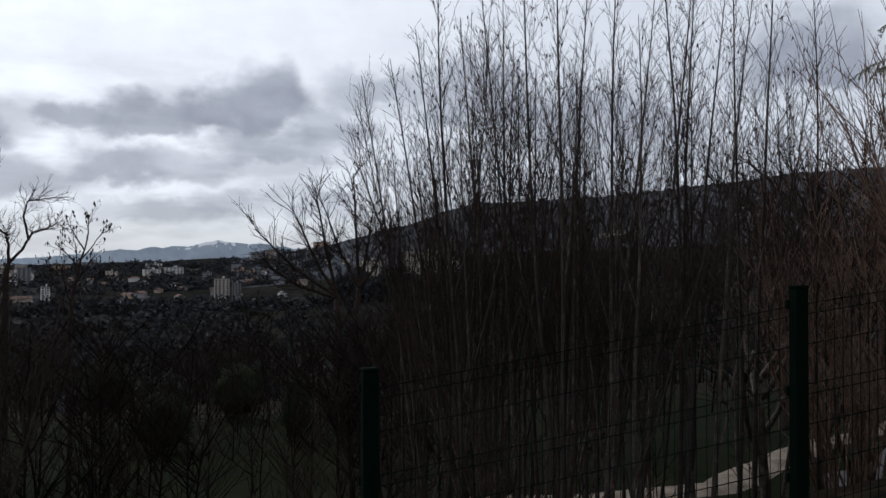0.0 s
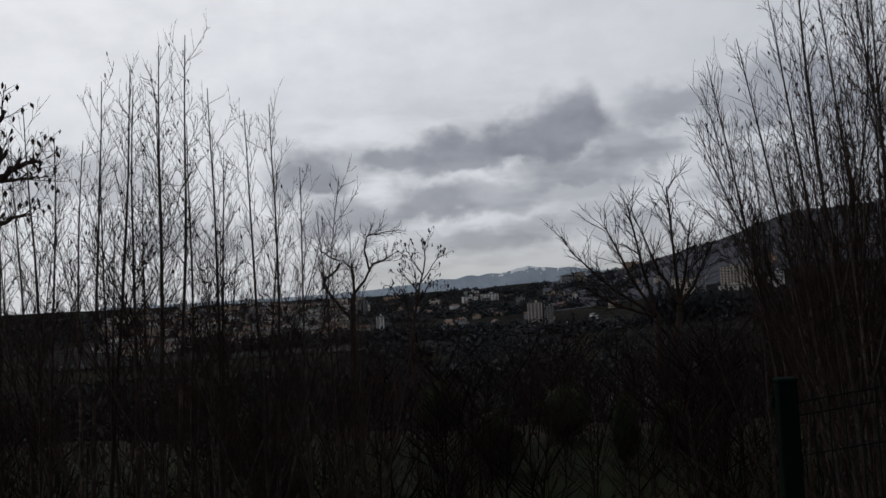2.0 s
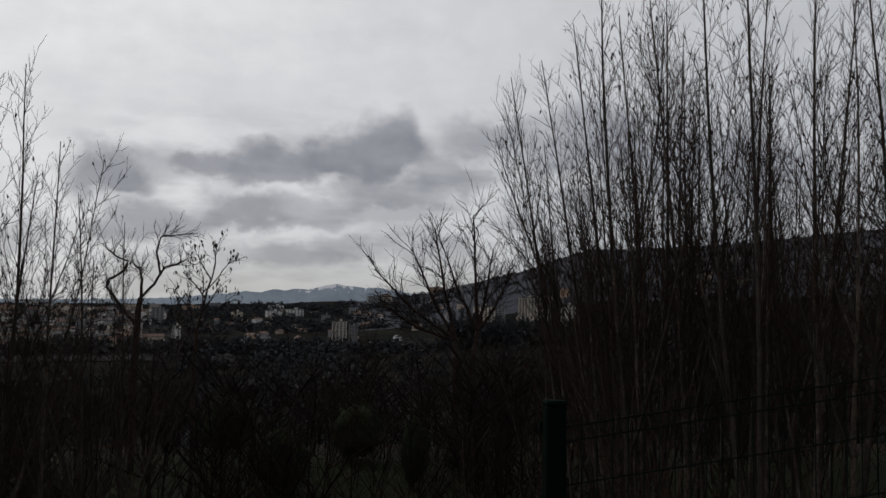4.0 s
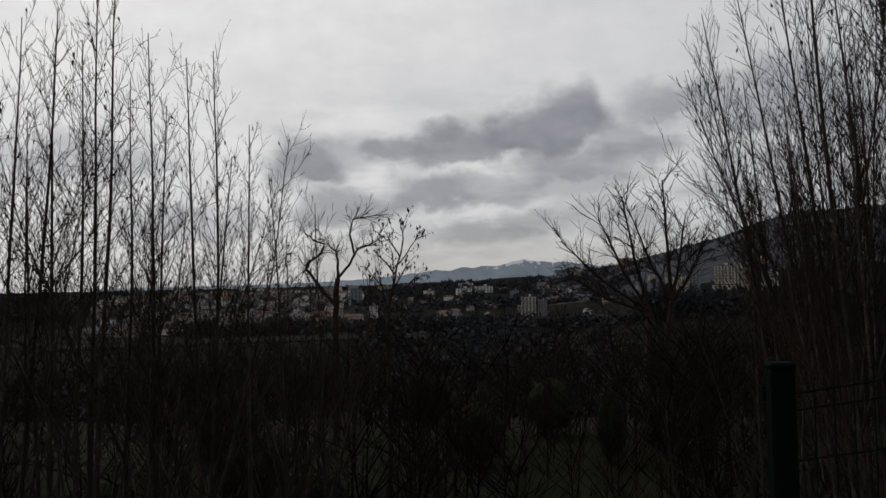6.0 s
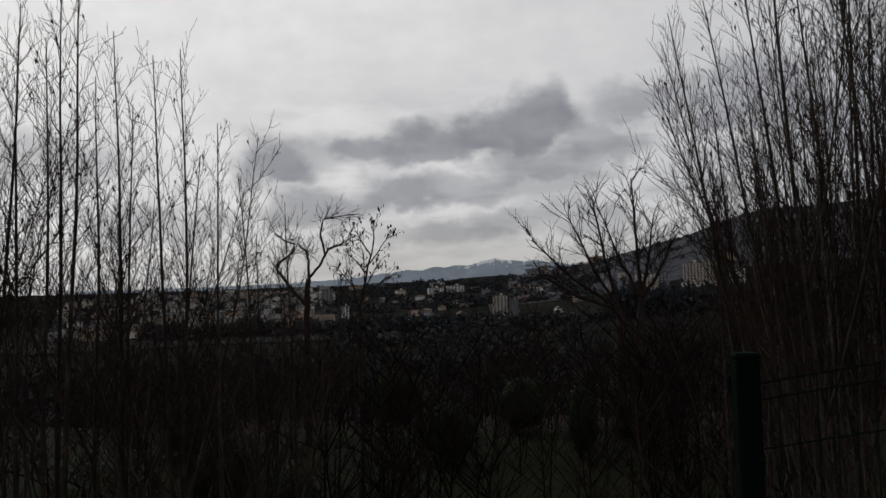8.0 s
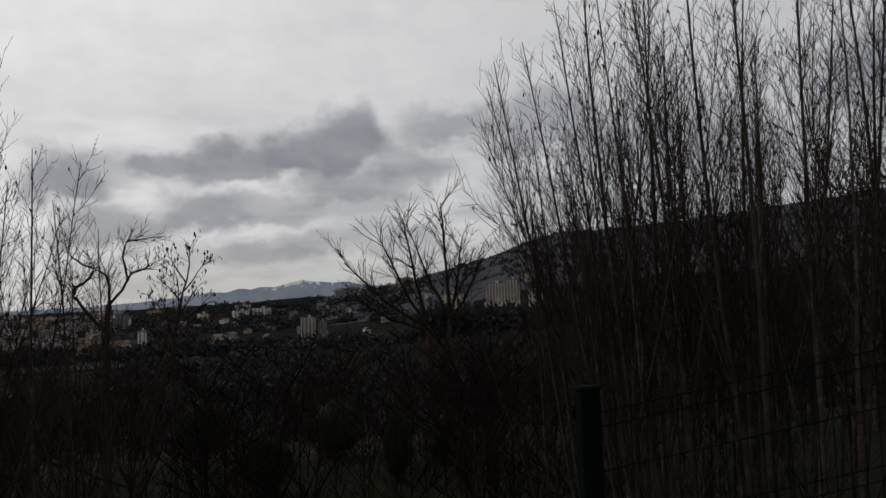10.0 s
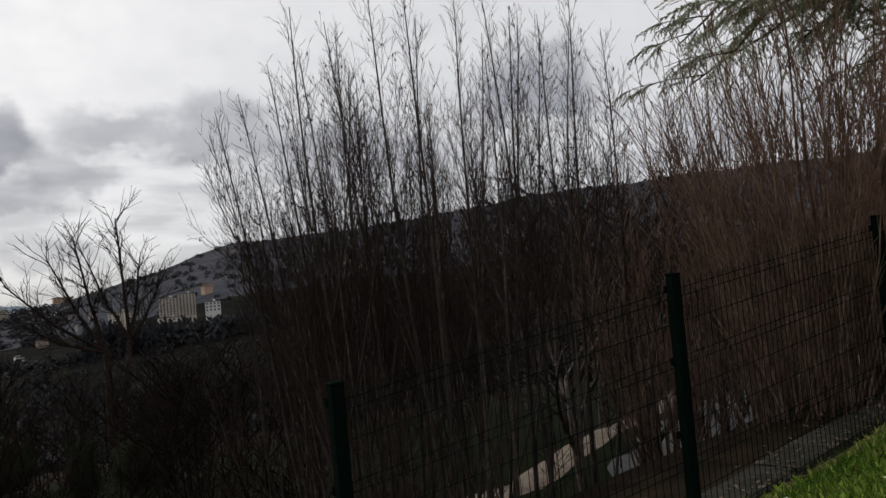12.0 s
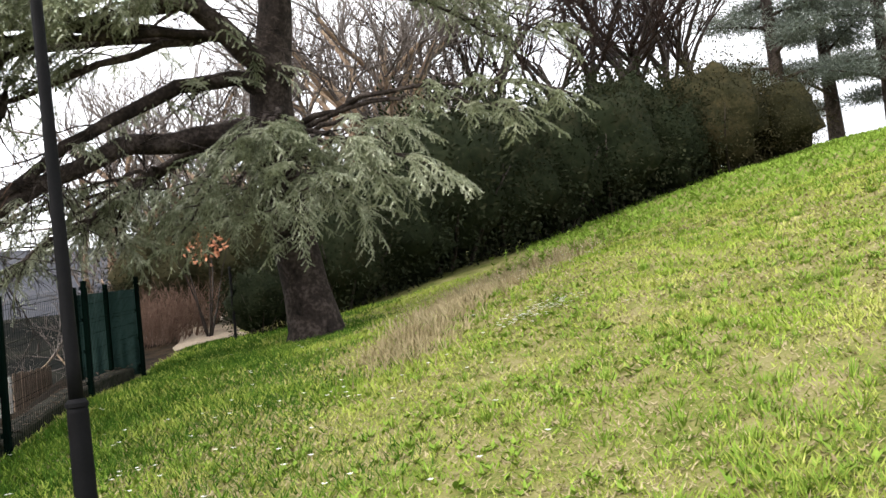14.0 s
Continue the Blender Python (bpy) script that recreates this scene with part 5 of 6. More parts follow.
def far_cedars():
    """Cedars on the crest, seen past the hedge."""
    rng = random.Random(15)
    for b, d, h in ((-101.3, 40, 12), (-104.2, 44, 13), (-107.5, 42, 12)):
        a = radians(b)
        x, y = 0.35 - math.sin(a) * d, math.cos(a) * d
        ob = thing("cedar_tree", (x, y, land(x, y) - 0.4), "cedar with flat grey-green tiers on the lawn's crest", "tree", "cedars on the crest")
        t = Tubes()
        t.tube([(0, 0, 0), (0.1, 0, 3), (0, 0.1, 7), (0, 0, h)], [0.42, 0.34, 0.25, 0.05], 9)
        pieces = []
        for k in range(15):
            z = 2.6 + (h - 3) * k / 15
            w = k * 2.4
            ln = (4.8 - 3.6 * k / 15) * rng.uniform(0.8, 1.1)
            q = wander(rng, (0, 0, z), (math.cos(w), math.sin(w), 0.25), ln, 5, 0.06, -0.06)
            t.tube(q, [0.1, 0.08, 0.06, 0.05, 0.035, 0.02], 5)
            for j in range(5):
                p, dd = along(q, 0.35 + 0.13 * j)
                pieces.append((leaf_cloud(np.random.default_rng(k * 7 + j), 330, 0.26, 0.045, (1.25, 1.25, 0.34), 0.8, 0.1), Matrix.Translation(p - Vector((0, 0, 0.25)))))
        t.make("trunk", M_CEDARBARK, ob, "", True)
        held("foliage", baked("foliage", pieces, M_FARNEEDLE), ob)


# ---------------- woods on the slope, the town and the hill ----------------
def brush_proto(seed, thin):
    """A bare young tree 1 m tall; thin scales its wood."""
    rng = random.Random(seed)
    t = Tubes()
    q = wander(rng, (0, 0, -0.05), (0, 0, 1), 0.9, 4, 0.06)
    t.tube(q, [k * thin for k in (0.016, 0.013, 0.01, 0.006, 0.003)], 4)
    for _ in range(13 if thin == 1 else 20):
        p, d = along(q, rng.uniform(0.1, 1.0))
        a = rng.uniform(0, 6.28)
        b = wander(rng, p, Vector((math.cos(a), math.sin(a), rng.uniform(0.5, 1.6))), rng.uniform(0.2, 0.45), 2, 0.15, 0.1)
        t.tube(b, [k * thin for k in (0.007, 0.005, 0.0025)], 3)
        for _ in range(3):
            p2, d2 = along(b, rng.uniform(0.2, 1.0))
            e = (d2 + Vector((rng.uniform(-0.8, 0.8), rng.uniform(-0.8, 0.8), rng.uniform(0, 0.8)))).normalized()
            t.tube([p2, p2 + e * rng.uniform(0.08, 0.2)], [0.004 * thin, 0.002 * thin], 3)
    return tri_arrays(t)


def plant_woods():
    rng = random.Random(21)
    protos = [brush_proto(400 + i, 1) for i in range(4)]
    fine = [brush_proto(410 + i, 0.42) for i in range(4)]
    pieces = []
    while len(pieces) < 900:
        b = rng.uniform(-48, 52)
        r = 11 + 190 * rng.random() ** 1.7
        a = radians(b)
        x, y = -math.sin(a) * r, math.cos(a) * r
        if fence_uv(x, y)[1] < 6 or lane_gap(x, y) < 1.4:
            continue
        if b < -8 and r < 26 and rng.random() < 0.7:
            continue
        z = land(x, y)
        cap = float(np.interp(b, (-20, -8, 6, 24, 30), (0.3, 1.2, 3.1, 3.3, 5.0)))
        h = min(rng.uniform(4, 10), 1.6 - r * math.tan(radians(cap)) - z) * (1 - 0.5 * rng.random() ** 1.5)
        if h < 1.3:
            continue
        w = h * rng.uniform(0.8, 1.3)
        m = Matrix.Translation((x, y, z)) @ Matrix.Rotation(rng.uniform(0, 6.28), 4, "Z") @ Matrix.Diagonal((w, w, h, 1))
        pieces.append((rng.choice(fine if r < 45 else protos), m))
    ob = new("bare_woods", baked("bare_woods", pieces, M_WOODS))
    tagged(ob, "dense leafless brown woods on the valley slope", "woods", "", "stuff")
    clumps = [leaf_cloud(np.random.default_rng(500 + i), 90, 0.36, 0.2, (0.5, 0.5, 0.55), 0.5, 0.4) for i in range(4)]
    pieces = []
    for _ in range(3900):
        b = rng.uniform(-40, 50)
        r = rng.uniform(180, 1150) if rng.random() < 0.25 else 900 + 1100 * rng.random() ** 1.35
        a = radians(b)
        x, y = -math.sin(a) * r, math.cos(a) * r
        if r > 1150 and b < 8 and rng.random() < 0.45:
            continue
        h = rng.uniform(6, 15) if b > 8 else rng.uniform(5, 9)
        w = h * rng.uniform(0.8, 1.8)
        z = land(x, y) - 0.3 * h
        if r < 1150:
            cap = float(np.interp(b, (-20, 0, 6, 24, 30), (0.0, 1.2, 2.6, 3.0, 4.8)))
            h = min(h, 1.6 - r * math.tan(radians(cap)) - z)
            if h < 2:
                continue
        pieces.append((rng.choice(clumps), Matrix.Translation((x, y, z)) @ Matrix.Rotation(rng.uniform(0, 6.28), 4, "Z") @ Matrix.Diagonal((w, w, h, 1))))
    for lo, hi, e0, e1, n in ((-4, 7.5, -1.25, -0.7, 90), (8, 40, -2.9, -2.2, 170)):
        for _ in range(n):
            b, r = rng.uniform(lo, hi), rng.uniform(880, 950)
            a = radians(b)
            x, y = -math.sin(a) * r, math.cos(a) * r
            z = land(x, y) - 3
            h = 1.6 + r * math.tan(radians(rng.uniform(e0, e1))) - z
            if h < 3:
                continue
            w = rng.uniform(12, 22)
            pieces.append((rng.choice(clumps), Matrix.Translation((x, y, z)) @ Matrix.Rotation(rng.uniform(0, 6.28), 4, "Z") @ Matrix.Diagonal((w, w, h / 1.1, 1))))
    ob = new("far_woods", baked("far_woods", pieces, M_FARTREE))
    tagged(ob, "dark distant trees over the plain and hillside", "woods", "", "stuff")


def unit_box(mat, lo=(-0.5, -0.5, 0), hi=(0.5, 0.5, 1)):
    bm = bmesh.new()
    box(bm, lo, hi)
    me = bpy.data.meshes.new("box")
    bm.to_mesh(me)
    bm.free()
    me.materials.append(mat)
    return me


def gable(mat):
    bm = bmesh.new()
    p = [bm.verts.new(c) for c in ((-0.54, -0.54, 0), (0.54, -0.54, 0), (0.54, 0.54, 0), (-0.54, 0.54, 0), (-0.54, 0, 1), (0.54, 0, 1), (-0.54, -0.54, -0.06), (0.54, -0.54, -0.06), (0.54, 0.54, -0.06), (-0.54, 0.54, -0.06))]
    for q in ((0, 1, 5, 4), (2, 3, 4, 5), (1, 2, 5), (3, 0, 4), (9, 8, 7, 6), (0, 6, 7, 1), (1, 7, 8, 2), (2, 8, 9, 3), (3, 9, 6, 0)):
        bm.faces.new([p[i] for i in q])
    me = bpy.data.meshes.new("roof")
    bm.to_mesh(me)
    bm.free()
    me.materials.append(mat)
    return me


def build_town():
    rng = random.Random(41)
    walls = [unit_box(m) for m in (M_WHITE, M_CREAM, M_OCHRE, M_GREYWALL, M_LITCREAM)]
    roofs = [gable(M_ROOF), gable(M_SLATE)]
    flat_roof = unit_box(M_SLATE, (-0.52, -0.52, 0), (0.52, 0.52, 1))
    pane = unit_box(M_PANE, (-0.5, -0.5, -0.5), (0.5, 0.5, 0.5))
    rail = unit_box(M_GREYWALL, (-0.5, -0.5, -0.5), (0.5, 0.5, 0.5))

    def block(b0, b1, r, e_top, e_low, depth, wall, storeys, bays, label, group, balconies=False, turn=0.0):
        b = radians((b0 + b1) / 2)
        w = r * abs(radians(b0 - b1))
        top, low = 1.6 + r * math.tan(radians(e_top)), 1.6 + r * math.tan(radians(e_low))
        h = top - low
        ob = thing("apartment_block", (-math.sin(b) * r, math.cos(b) * r, low), label, "building", group)
        ob.rotation_euler = (0, 0, b + radians(turn))
        q = held("wall", wall, ob)
        q.scale, q.location = (w, depth, h + 25), (0, depth / 2, -25)
        q = held("roof", flat_roof, ob)
        q.scale, q.location = (w, depth, 0.9), (0, depth / 2, h)
        q = held("stair_head", wall, ob)
        q.scale, q.location = (w * 0.16, depth * 0.4, 3.2), (w * 0.1, depth / 2, h)
        for i in range(storeys):
            for j in range(bays):
                q = held("window", pane, ob)
                z = h * (i + 0.55) / storeys
                x = w * ((j + 0.5) / bays - 0.5)
                q.scale, q.location = (w / bays * 0.5, 0.3, h / storeys * 0.5), (x, 0.0, z)
            if balconies:
                q = held("balcony", rail, ob)
                q.scale, q.location = (w * 0.94, 1.0, h / storeys * 0.22), (0, -0.5, h * (i + 0.16) / storeys)
        return ob

    block(5.75, 4.25, 1000, 0.1, -1.25, 14, walls[4], 8, 6, "tall cream apartment block with rows of windows", "apartment slabs")
    # grey walls paint the shade on the slab's right side
    block(4.25, 3.55, 1004, 0.2, -1.15, 14, walls[3], 8, 3, "tall block whose grey stands for the cream slab's shaded side", "apartment slabs")
    block(2.6, 1.35, 1010, 0.72, -0.6, 14, walls[4], 7, 6, "wide cream apartment slab with balconies", "apartment slabs", True)
    block(1.35, 0.3, 1016, 0.92, -0.5, 14, walls[4], 8, 5, "pale cream apartment slab with balconies, a storey taller", "apartment slabs", True)
    block(3.0, 1.0, 960, -0.55, -1.3, 12, walls[4], 3, 7, "low cream apartment block in front of the slabs", "apartment slabs")
    block(-0.3, -1.3, 980, 0.25, -0.4, 12, walls[0], 3, 4, "low white block beside the apartment slabs", "apartment slabs")
    block(15.5, 14.5, 985, -1.15, -2.5, 14, walls[4], 8, 4, "cream apartment tower with dark balconies", "towers in the town", True)
    # the shade on this block is put into its grey walls
    block(14.35, 13.75, 1005, -1.45, -2.3, 14, walls[3], 5, 3, "block beside the cream tower, its shade put into grey walls", "towers in the town")
    block(26.05, 25.5, 980, -1.55, -2.75, 12, walls[0], 8, 2, "slim white apartment tower", "towers in the town")
    block(27.4, 26.6, 1350, -0.35, -1.5, 16, walls[3], 12, 3, "distant grey tower block", "towers in the town")
    block(28.6, 27.9, 1000, -1.7, -2.7, 12, walls[1], 7, 3, "cream apartment tower on the plain", "towers in the town")
    for _ in range(16):
        b = rng.uniform(7, 46)
        r = rng.uniform(1250, 2100)
        w = rng.uniform(0.5, 1.3)
        z = land(-math.sin(radians(b)) * r, math.cos(radians(b)) * r)
        e = math.degrees(math.atan((z - 1.6) / r))
        block(b + w / 2, b - w / 2, r, e + rng.uniform(0.25, 0.55), e, 12, rng.choice(walls), 4, 5, "low apartment building in the town", "town buildings", False, rng.uniform(-25, 25))
    for _ in range(80):
        b = rng.uniform(5.5, 40)
        r = 960 + 700 * rng.random() ** 1.3
        if b < 8:
            r = rng.uniform(930, 1500)
        a = radians(b)
        x, y = -math.sin(a) * r, math.cos(a) * r
        w, d, h = rng.uniform(7, 18), rng.uniform(6, 10), rng.uniform(3, 8)
        ob = thing("house", (x, y, land(x, y)), "small pale house with pitched roof on the plain", "house", "houses of the town")
        ob.rotation_euler = (0, 0, rng.uniform(0, 6.28))
        q = held("wall", rng.choice((walls[0], walls[1], walls[1], walls[2], walls[3], walls[3])), ob)
        q.scale, q.location = (w, d, h + 3), (0, 0, -3)
        q = held("roof", roofs[rng.random() < 0.3], ob)
        q.scale, q.location = (w, d, d * 0.3), (0, 0, h)
    # the dense quarter across the valley
    for _ in range(190):
        b = 27 + 17 * rng.random()
        r = 915 + 850 * rng.random() ** 1.2
        a = radians(b)
        x, y = -math.sin(a) * r, math.cos(a) * r
        w, d, h = rng.uniform(9, 26), rng.uniform(8, 12), rng.uniform(5, 13)
        ob = thing("town_house", (x, y, land(x, y)), "pale rendered town house with a grey or clay roof", "house", "houses of the dense quarter")
        ob.rotation_euler = (0, 0, a + rng.uniform(-0.5, 0.5))
        q = held("wall", rng.choice((walls[0], walls[4], walls[1], walls[3], walls[3], walls[1])), ob)
        q.scale, q.location = (w, d, h + 3), (0, 0, -3)
        q = held("roof", roofs[rng.random() < 0.5], ob)
        q.scale, q.location = (w, d, d * 0.25), (0, 0, h)
    # scattered houses on the wooded hillside
    for _ in range(14):
        b, r = rng.uniform(-26, 5), rng.uniform(1150, 1800)
        a = radians(b)
        x, y = -math.sin(a) * r, math.cos(a) * r
        ob = thing("house", (x, y, land(x, y) + 2), "small pale house among trees on the hillside", "house", "houses on the hillside")
        ob.rotation_euler = (0, 0, a + rng.uniform(-0.6, 0.6))
        w, d, h = rng.uniform(10, 18), 10, rng.uniform(6, 10)
        q = held("wall", rng.choice(walls[1:4]), ob)
        q.scale, q.location = (w, d, h + 6), (0, 0, -6)
        q = held("roof", roofs[rng.random() < 0.4], ob)
        q.scale, q.location = (w, d, 3), (0, 0, h)


def haze_quarter():
    """Added sheet between the houses across the valley, distance haze put into its grey."""
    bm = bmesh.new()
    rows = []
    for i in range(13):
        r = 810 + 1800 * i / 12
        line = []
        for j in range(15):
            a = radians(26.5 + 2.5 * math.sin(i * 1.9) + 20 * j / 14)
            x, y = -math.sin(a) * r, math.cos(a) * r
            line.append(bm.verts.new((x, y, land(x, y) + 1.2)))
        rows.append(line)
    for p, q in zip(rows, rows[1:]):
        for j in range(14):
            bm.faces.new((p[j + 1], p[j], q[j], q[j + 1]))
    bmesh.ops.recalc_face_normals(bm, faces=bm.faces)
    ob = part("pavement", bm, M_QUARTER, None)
    tagged(ob, "grey town ground with distance haze in its colour", "pavement", "", "structure")


plant_landmarks()
plant_pollard()
haze_quarter()
background_trees()
plant_hedge()
far_cedars()
plant_woods()
build_town()


# ---------------- the yard below the fence ----------------
def planks(name, a, b, low, high, mat, label, n):
    """A board fence of separate upright planks."""
    a, b = Vector(a), Vector(b)
    ob = thing(name, (a.x, a.y, low), label, "fence")
    ob.rotation_euler = (0, 0, math.atan2(b.y - a.y, b.x - a.x))
    ln = (b - a).length
    rng = random.Random(len(label))
    for i in range(n):
        bm = bmesh.new()
        box(bm, (0.008, -0.012, -0.6), (ln / n - 0.008, 0.012, high - low + rng.uniform(-0.03, 0.03)), 0.004)
        q = part("plank", bm, mat, ob)
        q.location = (ln * i / n, rng.uniform(-0.006, 0.006), 0)
    for z in (0.3, high - low - 0.3):
        bm = bmesh.new()
        box(bm, (0, 0.012, z), (ln, 0.05, z + 0.08), 0.004)
        part("rail", bm, mat, ob)
    return ob


def build_yard():
    ribbon("road_yard", [(9.0, 14.5), (13, 18.5), (17.5, 23), (24, 28)], 5.0, M_ASPHALT, "grey asphalt yard below the fence", 0.05)
    planks("board_fence", (15.2, 12.6), (17.4, 13.4), -0.6, 1.05, M_WOOD, "weathered brown board fence below the park", 16)
    planks("white_gate", (14.1, 12.25), (15.1, 12.55), -0.7, 1.0, M_WHITE, "white painted board gate beside the brown fence", 7)
    hut = thing("garden_hut", (16.6, 16.2, -1.5), "pale rendered garden hut with grey roof", "hut")
    hut.rotation_euler = (0, 0, 0.5)
    hut.scale = (0.8, 0.8, 0.74)
    bm = bmesh.new()
    box(bm, (-1.8, -1.2, -0.8), (1.8, 1.2, 2.5), 0.02)
    part("wall", bm, M_CREAM, hut)
    bm = bmesh.new()
    box(bm, (-2.1, -1.5, 2.503), (2.1, 1.5, 2.66), 0.02)
    part("roof", bm, M_SLATE, hut)
    for x in (-0.9, 0.5):
        bm = bmesh.new()
        box(bm, (x, -1.23, 0.6), (x + 0.7, -1.17, 1.9), 0.01)
        part("window", bm, M_PANE, hut)
    # slim marker post at the edge of the gravel path
    x, y = 15.0, 7.35
    ob = thing("marker_post", (x, y, land(x, y) - 0.1), "slim dark metal post beside the gravel path", "post")
    part("shaft", turned([(0.03, 0), (0.028, 1.35), (0.026, 1.5)], 10), M_BLACKPAINT, ob)
    part("cap", turned([(0.033, 1.49), (0.036, 1.52), (0.01, 1.55)], 10), M_BLACKPAINT, ob)


# ---------------- grass, weeds and dry stalks ----------------
def lawn_spot(rng, near, far):
    b = radians(rng.uniform(-116, -22) if rng.random() < 0.85 else rng.uniform(-180, 180))
    r = near + (far - near) * rng.random() ** 1.1
    return -math.sin(b) * r, math.cos(b) * r, r


def build_grass():
    rng = random.Random(51)
    v, f = [], []
    n = 0
    while n < 105000:
        x, y, r = lawn_spot(rng, 2.0, 17.0)
        u, s = fence_uv(x, y)
        if s > (0.12 if u > 0.4 else 0.45):
            continue
        d = noise.noise((x * 0.7, y * 0.7, 7)) + 0.6 * noise.noise((x * 2.3, y * 2.3, 1))
        if rng.random() > 0.62 + 0.6 * d:
            continue
        n += 1
        z = land(x, y) - 0.01
        lush = 1.0 + 0.7 * max(0, 1 + s / 2.5) + (0.5 if d > 0.3 else 0)
        h = rng.uniform(0.018, 0.05) * lush * (1 + r * 0.02)
        a = rng.uniform(0, 6.28)
        w = 0.004 + 0.0009 * r
        c, q = math.cos(a) * w, math.sin(a) * w
        lx, ly = rng.uniform(-1, 1) * h, rng.uniform(-1, 1) * h
        i = len(v)
        v += [(x - c, y - q, z), (x + c, y + q, z), (x + lx, y + ly, z + h)]
        f.append((i, i + 1, i + 2))
    # longer, darker grass along the fence and round the lamp post
    lv, lf = [], []
    while len(lf) < 42000:
        u, s = rng.uniform(-1.0, 13.0), -rng.random() ** 1.3 * 4.2
        x, y = FX + UX * u - UY * s, FY + UY * u + UX * s
        if rng.random() > 1.0 + s / 4.2 + 0.7 * noise.noise((x * 0.8, y * 0.8, 27)):
            continue
        r = math.hypot(x, y)
        z, h, a = land(x, y) - 0.01, rng.uniform(0.04, 0.1), rng.uniform(0, 6.28)
        w = 0.004 + 0.0008 * r
        c, q = math.cos(a) * w, math.sin(a) * w
        i = len(lv)
        lv += [(x - c, y - q, z), (x + c, y + q, z), (x + rng.uniform(-1, 1) * h, y + rng.uniform(-1, 1) * h, z + h)]
        lf.append((i, i + 1, i + 2))
    tagged(new("lush_grass", tri_mesh("lush_grass", np.array(lv), np.array(lf), M_LUSH)), "longer dark green grass along the fence", "grass", "", "stuff")
    tagged(new("grass", tri_mesh("grass", np.array(v), np.array(f), M_GRASSBLADE)), "short patchy green and straw-coloured grass on the lawn", "grass", "", "stuff")
    # the bright far lawn behind the brow
    v, f = [], []
    while len(f) < 22000:
        b = radians(rng.uniform(-116, -84))
        r = 15.5 + 24 * rng.random()
        x, y = -math.sin(b) * r, math.cos(b) * r
        z, h, a, w = land(x, y) - 0.02, rng.uniform(0.05, 0.12), rng.uniform(0, 6.28), 0.02 + 0.0012 * r
        i = len(v)
        v += [(x - w * math.cos(a), y - w * math.sin(a), z), (x + w * math.cos(a), y + w * math.sin(a), z), (x + rng.uniform(-1, 1) * h, y + rng.uniform(-1, 1) * h, z + h)]
        f.append((i, i + 1, i + 2))
    tagged(new("far_grass", tri_mesh("far_grass", np.array(v), np.array(f), M_WEED)), "bright green grass on the far side of the brow", "grass", "", "stuff")
    # straw-coloured dead blades
    v, f = [], []
    while len(f) < 52000:
        x, y, r = lawn_spot(rng, 2.0, 16.0)
        u, s = fence_uv(x, y)
        if s > -0.2 or rng.random() > 0.35 + 0.9 * noise.noise((x * 0.55, y * 0.55, 17)) + 0.05 * -s:
            continue
        z = land(x, y) + 0.004
        a, h, w = rng.uniform(0, 6.28), rng.uniform(0.03, 0.075), 0.0035 + 0.0007 * r
        i = len(v)
        v += [(x - w * math.sin(a), y + w * math.cos(a), z), (x + w * math.sin(a), y - w * math.cos(a), z), (x + h * math.cos(a), y + h * math.sin(a), z + rng.uniform(0.005, 0.03))]
        f.append((i, i + 1, i + 2))
    tagged(new("dead_grass", tri_mesh("dead_grass", np.array(v), np.array(f), M_STRAW)), "pale dead grass blades lying through the lawn", "grass", "", "stuff")
    # taller tufts
    v, f = [], []
    n = 0
    while n < 1500:
        x, y, r = lawn_spot(rng, 2.2, 15.0)
        u, s = fence_uv(x, y)
        if s > -0.3 or rng.random() > 0.45 + 1.2 * noise.noise((x * 0.8, y * 0.8, 31)):
            continue
        n += 1
        size = rng.uniform(0.6, 1.3)
        for _ in range(22):
            a, k = rng.uniform(0, 6.28), rng.random() * 0.07 * size
            px, py = x + math.cos(a) * k, y + math.sin(a) * k
            z, h, w = land(px, py) - 0.01, rng.uniform(0.05, 0.11) * size, 0.0035 + 0.0006 * r
            i = len(v)
            v += [(px - w * math.sin(a), py + w * math.cos(a), z), (px + w * math.sin(a), py - w * math.cos(a), z),
                  (px + math.cos(a) * h * rng.uniform(0.2, 1.0), py + math.sin(a) * h * rng.uniform(0.2, 1.0), z + h * rng.uniform(0.55, 1.0))]
            f.append((i, i + 1, i + 2))
    tagged(new("grass_tufts", tri_mesh("grass_tufts", np.array(v), np.array(f), M_WEED)), "taller green grass tufts standing in the lawn", "grass", "", "stuff")
    # leafy stalks on the brow
    t = Tubes()
    for _ in range(34):
        b = radians(rng.uniform(-90.0, -80.5))
        r = 13.2 + rng.uniform(-0.7, 0.7) + (-math.degrees(b) - 80) * 0.28
        x, y = 0.35 - math.sin(b) * r, -0.13 + math.cos(b) * r
        q = wander(rng, (x, y, land(x, y) - 0.02), (rng.uniform(-0.2, 0.2), rng.uniform(-0.2, 0.2), 1), rng.uniform(0.2, 0.5), 4, 0.1)
        t.tube(q, [0.007, 0.006, 0.005, 0.004, 0.003], 3)
        for _ in range(14):
            p, d = along(q, rng.uniform(0.2, 1.0))
            a = rng.uniform(0, 6.28)
            t.leaf(p, Vector((math.cos(a), math.sin(a), rng.uniform(0, 0.8))), Vector((0, 0, 1)), rng.uniform(0.05, 0.11), 0.035)
    tagged(new("brow_weeds", tri_mesh("brow_weeds", *tri_arrays(t), M_WEED)), "tall leafy weeds standing on the brow of the lawn", "weeds", "", "stuff")
    # broad-leaved weeds
    t = Tubes()
    n = 0
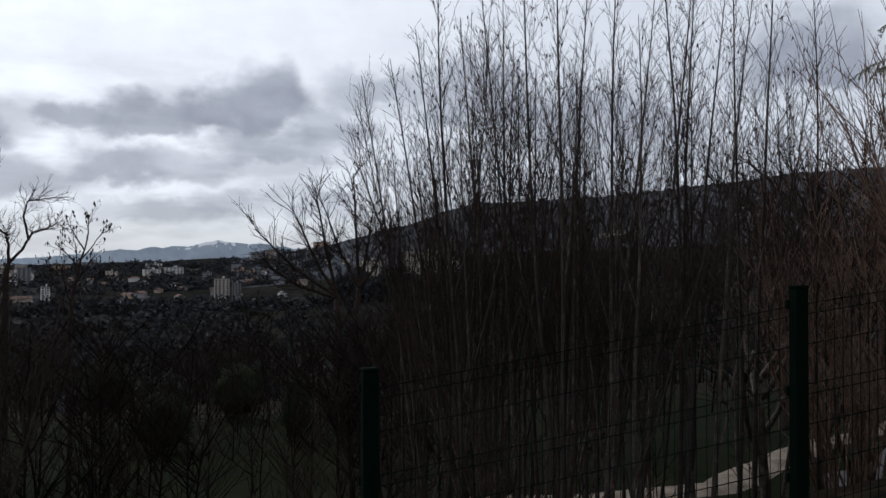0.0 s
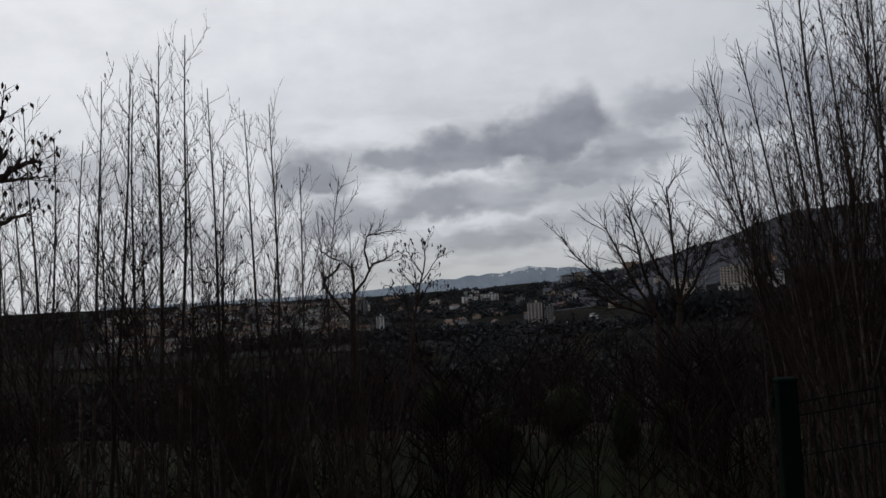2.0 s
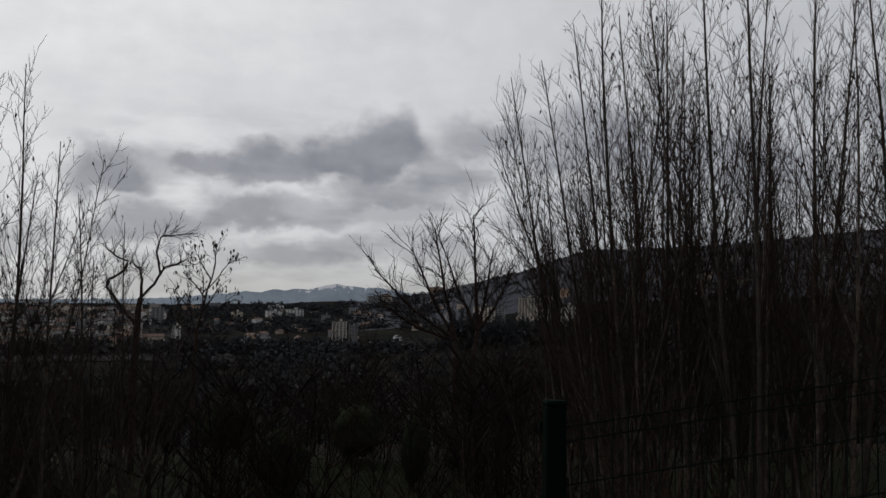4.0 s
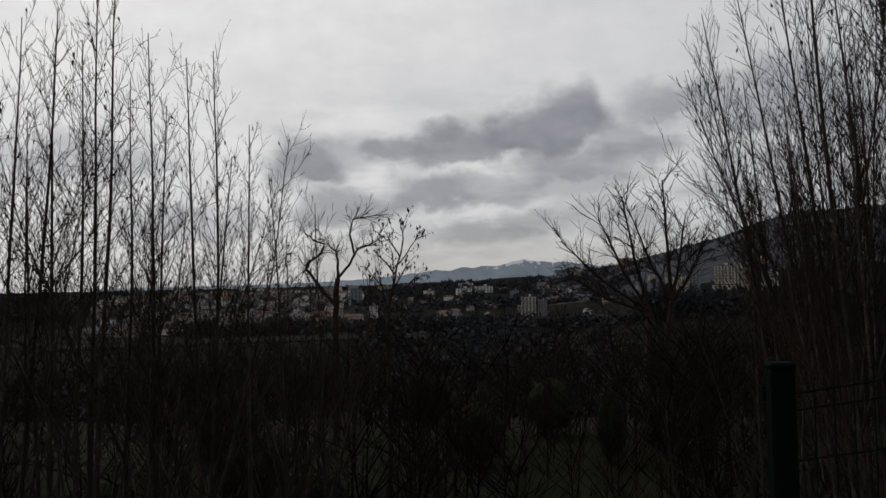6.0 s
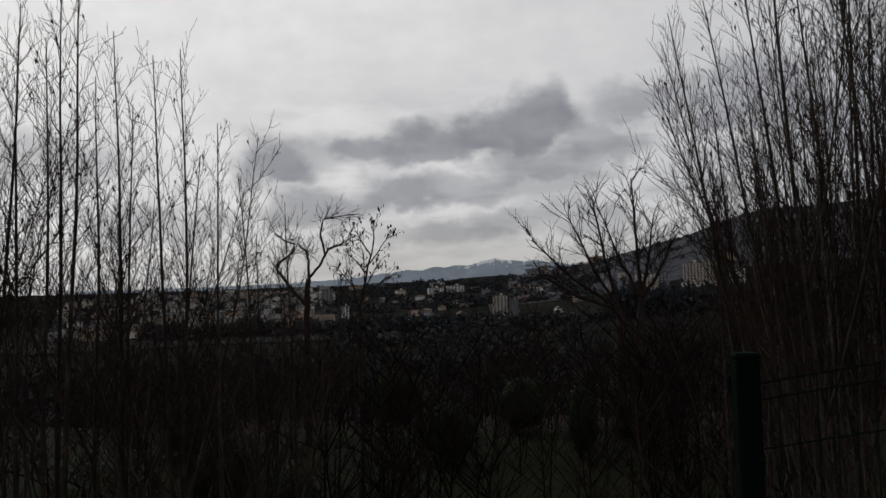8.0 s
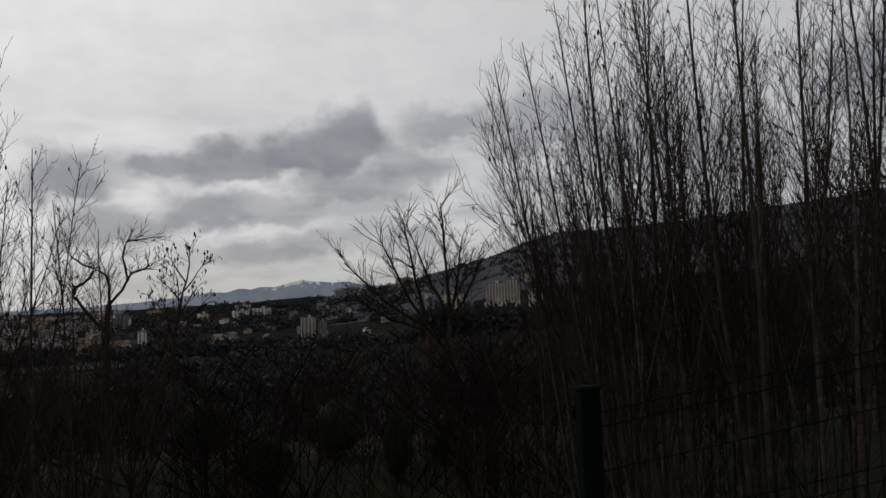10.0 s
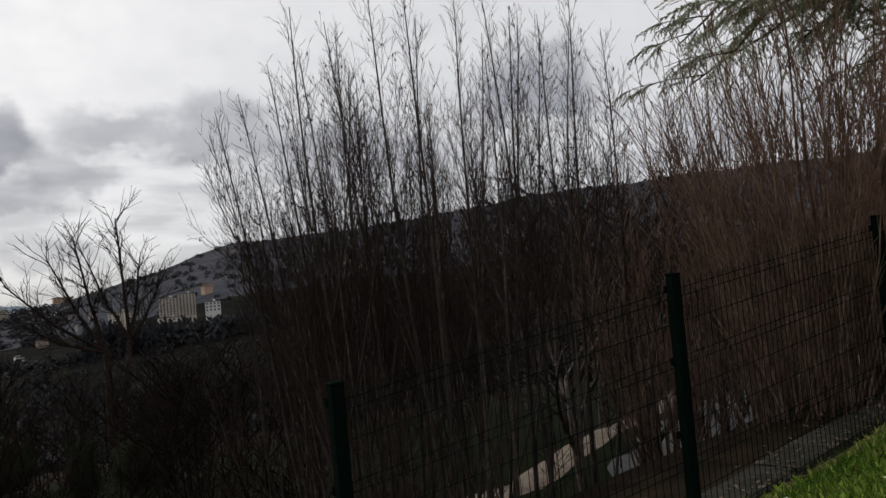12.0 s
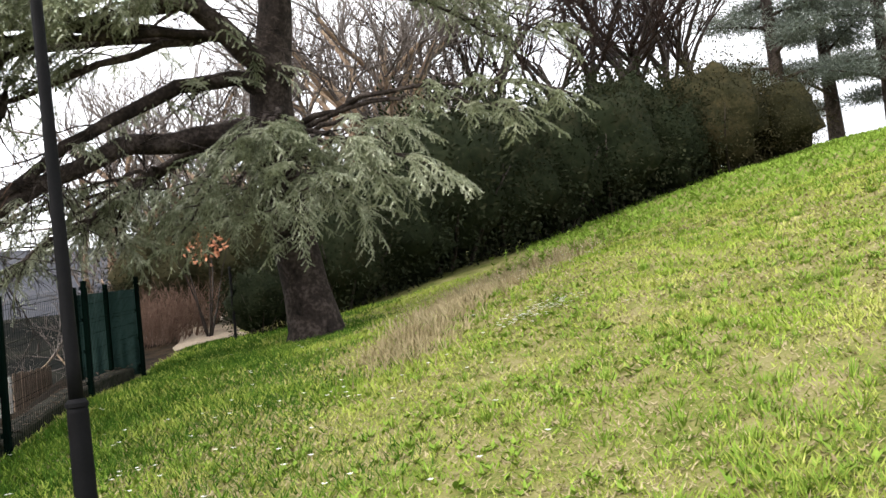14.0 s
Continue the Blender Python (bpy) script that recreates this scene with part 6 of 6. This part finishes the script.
    while n < 2600:
        x, y, r = lawn_spot(rng, 2.2, 14.0)
        u, s = fence_uv(x, y)
        if s > 0.2 or noise.noise((x * 0.9, y * 0.9, 3)) < (0.02 if s < -1.6 else -0.3):
            continue
        n += 1
        p = Vector((x, y, land(x, y)))
        for k in range(rng.randint(3, 6)):
            a = rng.uniform(0, 6.28)
            t.leaf(p, Vector((math.cos(a), math.sin(a), rng.uniform(0.25, 1.1))), Vector((0, 0, 1)), rng.uniform(0.035, 0.09), rng.uniform(0.015, 0.03))
    tagged(new("weeds", tri_mesh("weeds", *tri_arrays(t), M_WEED)), "bright broad-leaved weeds scattered through the lawn", "weeds", "", "stuff")
    # dry stalks along the brow
    v, f = [], []
    brow = [(-73.5, 8.6), (-78, 11.0), (-82, 13.6), (-86, 16.2)]
    for _ in range(6500):
        k = rng.random() * (len(brow) - 1)
        i = int(k)
        b = brow[i][0] + (brow[i + 1][0] - brow[i][0]) * (k - i) + rng.gauss(0, 1.6)
        r = brow[i][1] + (brow[i + 1][1] - brow[i][1]) * (k - i) + rng.gauss(0, 0.5)
        a = radians(b)
        x, y = 0.35 - math.sin(a) * r, -0.13 + math.cos(a) * r
        z = land(x, y) - 0.01
        h = rng.uniform(0.05, 0.2) * (1.5 if rng.random() < 0.06 else 1)
        w = 0.004 + 0.0007 * r
        q = rng.uniform(0, 6.28)
        lx, ly = rng.gauss(0, 0.5) * h, rng.gauss(0, 0.5) * h
        j = len(v)
        v += [(x - w * math.cos(q), y - w * math.sin(q), z), (x + w * math.cos(q), y + w * math.sin(q), z), (x + lx, y + ly, z + h)]
        f.append((j, j + 1, j + 2))
    tagged(new("dry_grass", tri_mesh("dry_grass", np.array(v), np.array(f), M_STRAW)), "dry brown grass stalks along the brow of the lawn", "grass", "", "stuff")
    # small white flowers
    t = Tubes()
    heads = [(8.9, 0.65, 0.16, 70), (8.6, 0.95, 0.14, 45), (13.2, 1.5, 0.5, 60), (15.5, 0.9, 0.6, 60), (6.3, 4.2, 1.2, 40), (4.2, 2.6, 1.6, 40), (8.0, 3.5, 2.0, 50)]
    for cx, cy, sp, cnt in heads:
        for _ in range(cnt):
            x, y = cx + rng.gauss(0, sp), cy + rng.gauss(0, sp)
            if fence_uv(x, y)[1] > 0:
                continue
            p = Vector((x, y, land(x, y) + rng.uniform(0.03, 0.1)))
            for k in range(5):
                a = k * 1.257 + rng.random()
                t.leaf(p, Vector((math.cos(a), math.sin(a), 0.35)), Vector((0, 0, 1)), 0.026, 0.017)
    tagged(new("white_flowers", tri_mesh("white_flowers", *tri_arrays(t), M_PETAL)), "tiny white flowers in small patches on the lawn", "flowers", "", "stuff")
    # leaf litter at the kerb
    t = Tubes()
    for _ in range(1500):
        u, s = rng.uniform(-1.5, 9.6), rng.gauss(0.05, 0.2)
        x, y = FX + UX * u - UY * s, FY + UY * u + UX * s
        a = rng.uniform(0, 6.28)
        z = land(x, y) + 0.012 if s < 0.12 else max(land(x, y), fence_level(u) + 0.02 * u) + 0.035
        t.leaf(Vector((x, y, z)), Vector((math.cos(a), math.sin(a), rng.uniform(-0.1, 0.4))), Vector((0, 0, 1)), rng.uniform(0.03, 0.07), 0.025)
    tagged(new("fallen_leaves", tri_mesh("fallen_leaves", *tri_arrays(t), M_WOOD)), "brown fallen leaves along the foot of the fence", "leaves", "", "stuff")


build_yard()
build_grass()
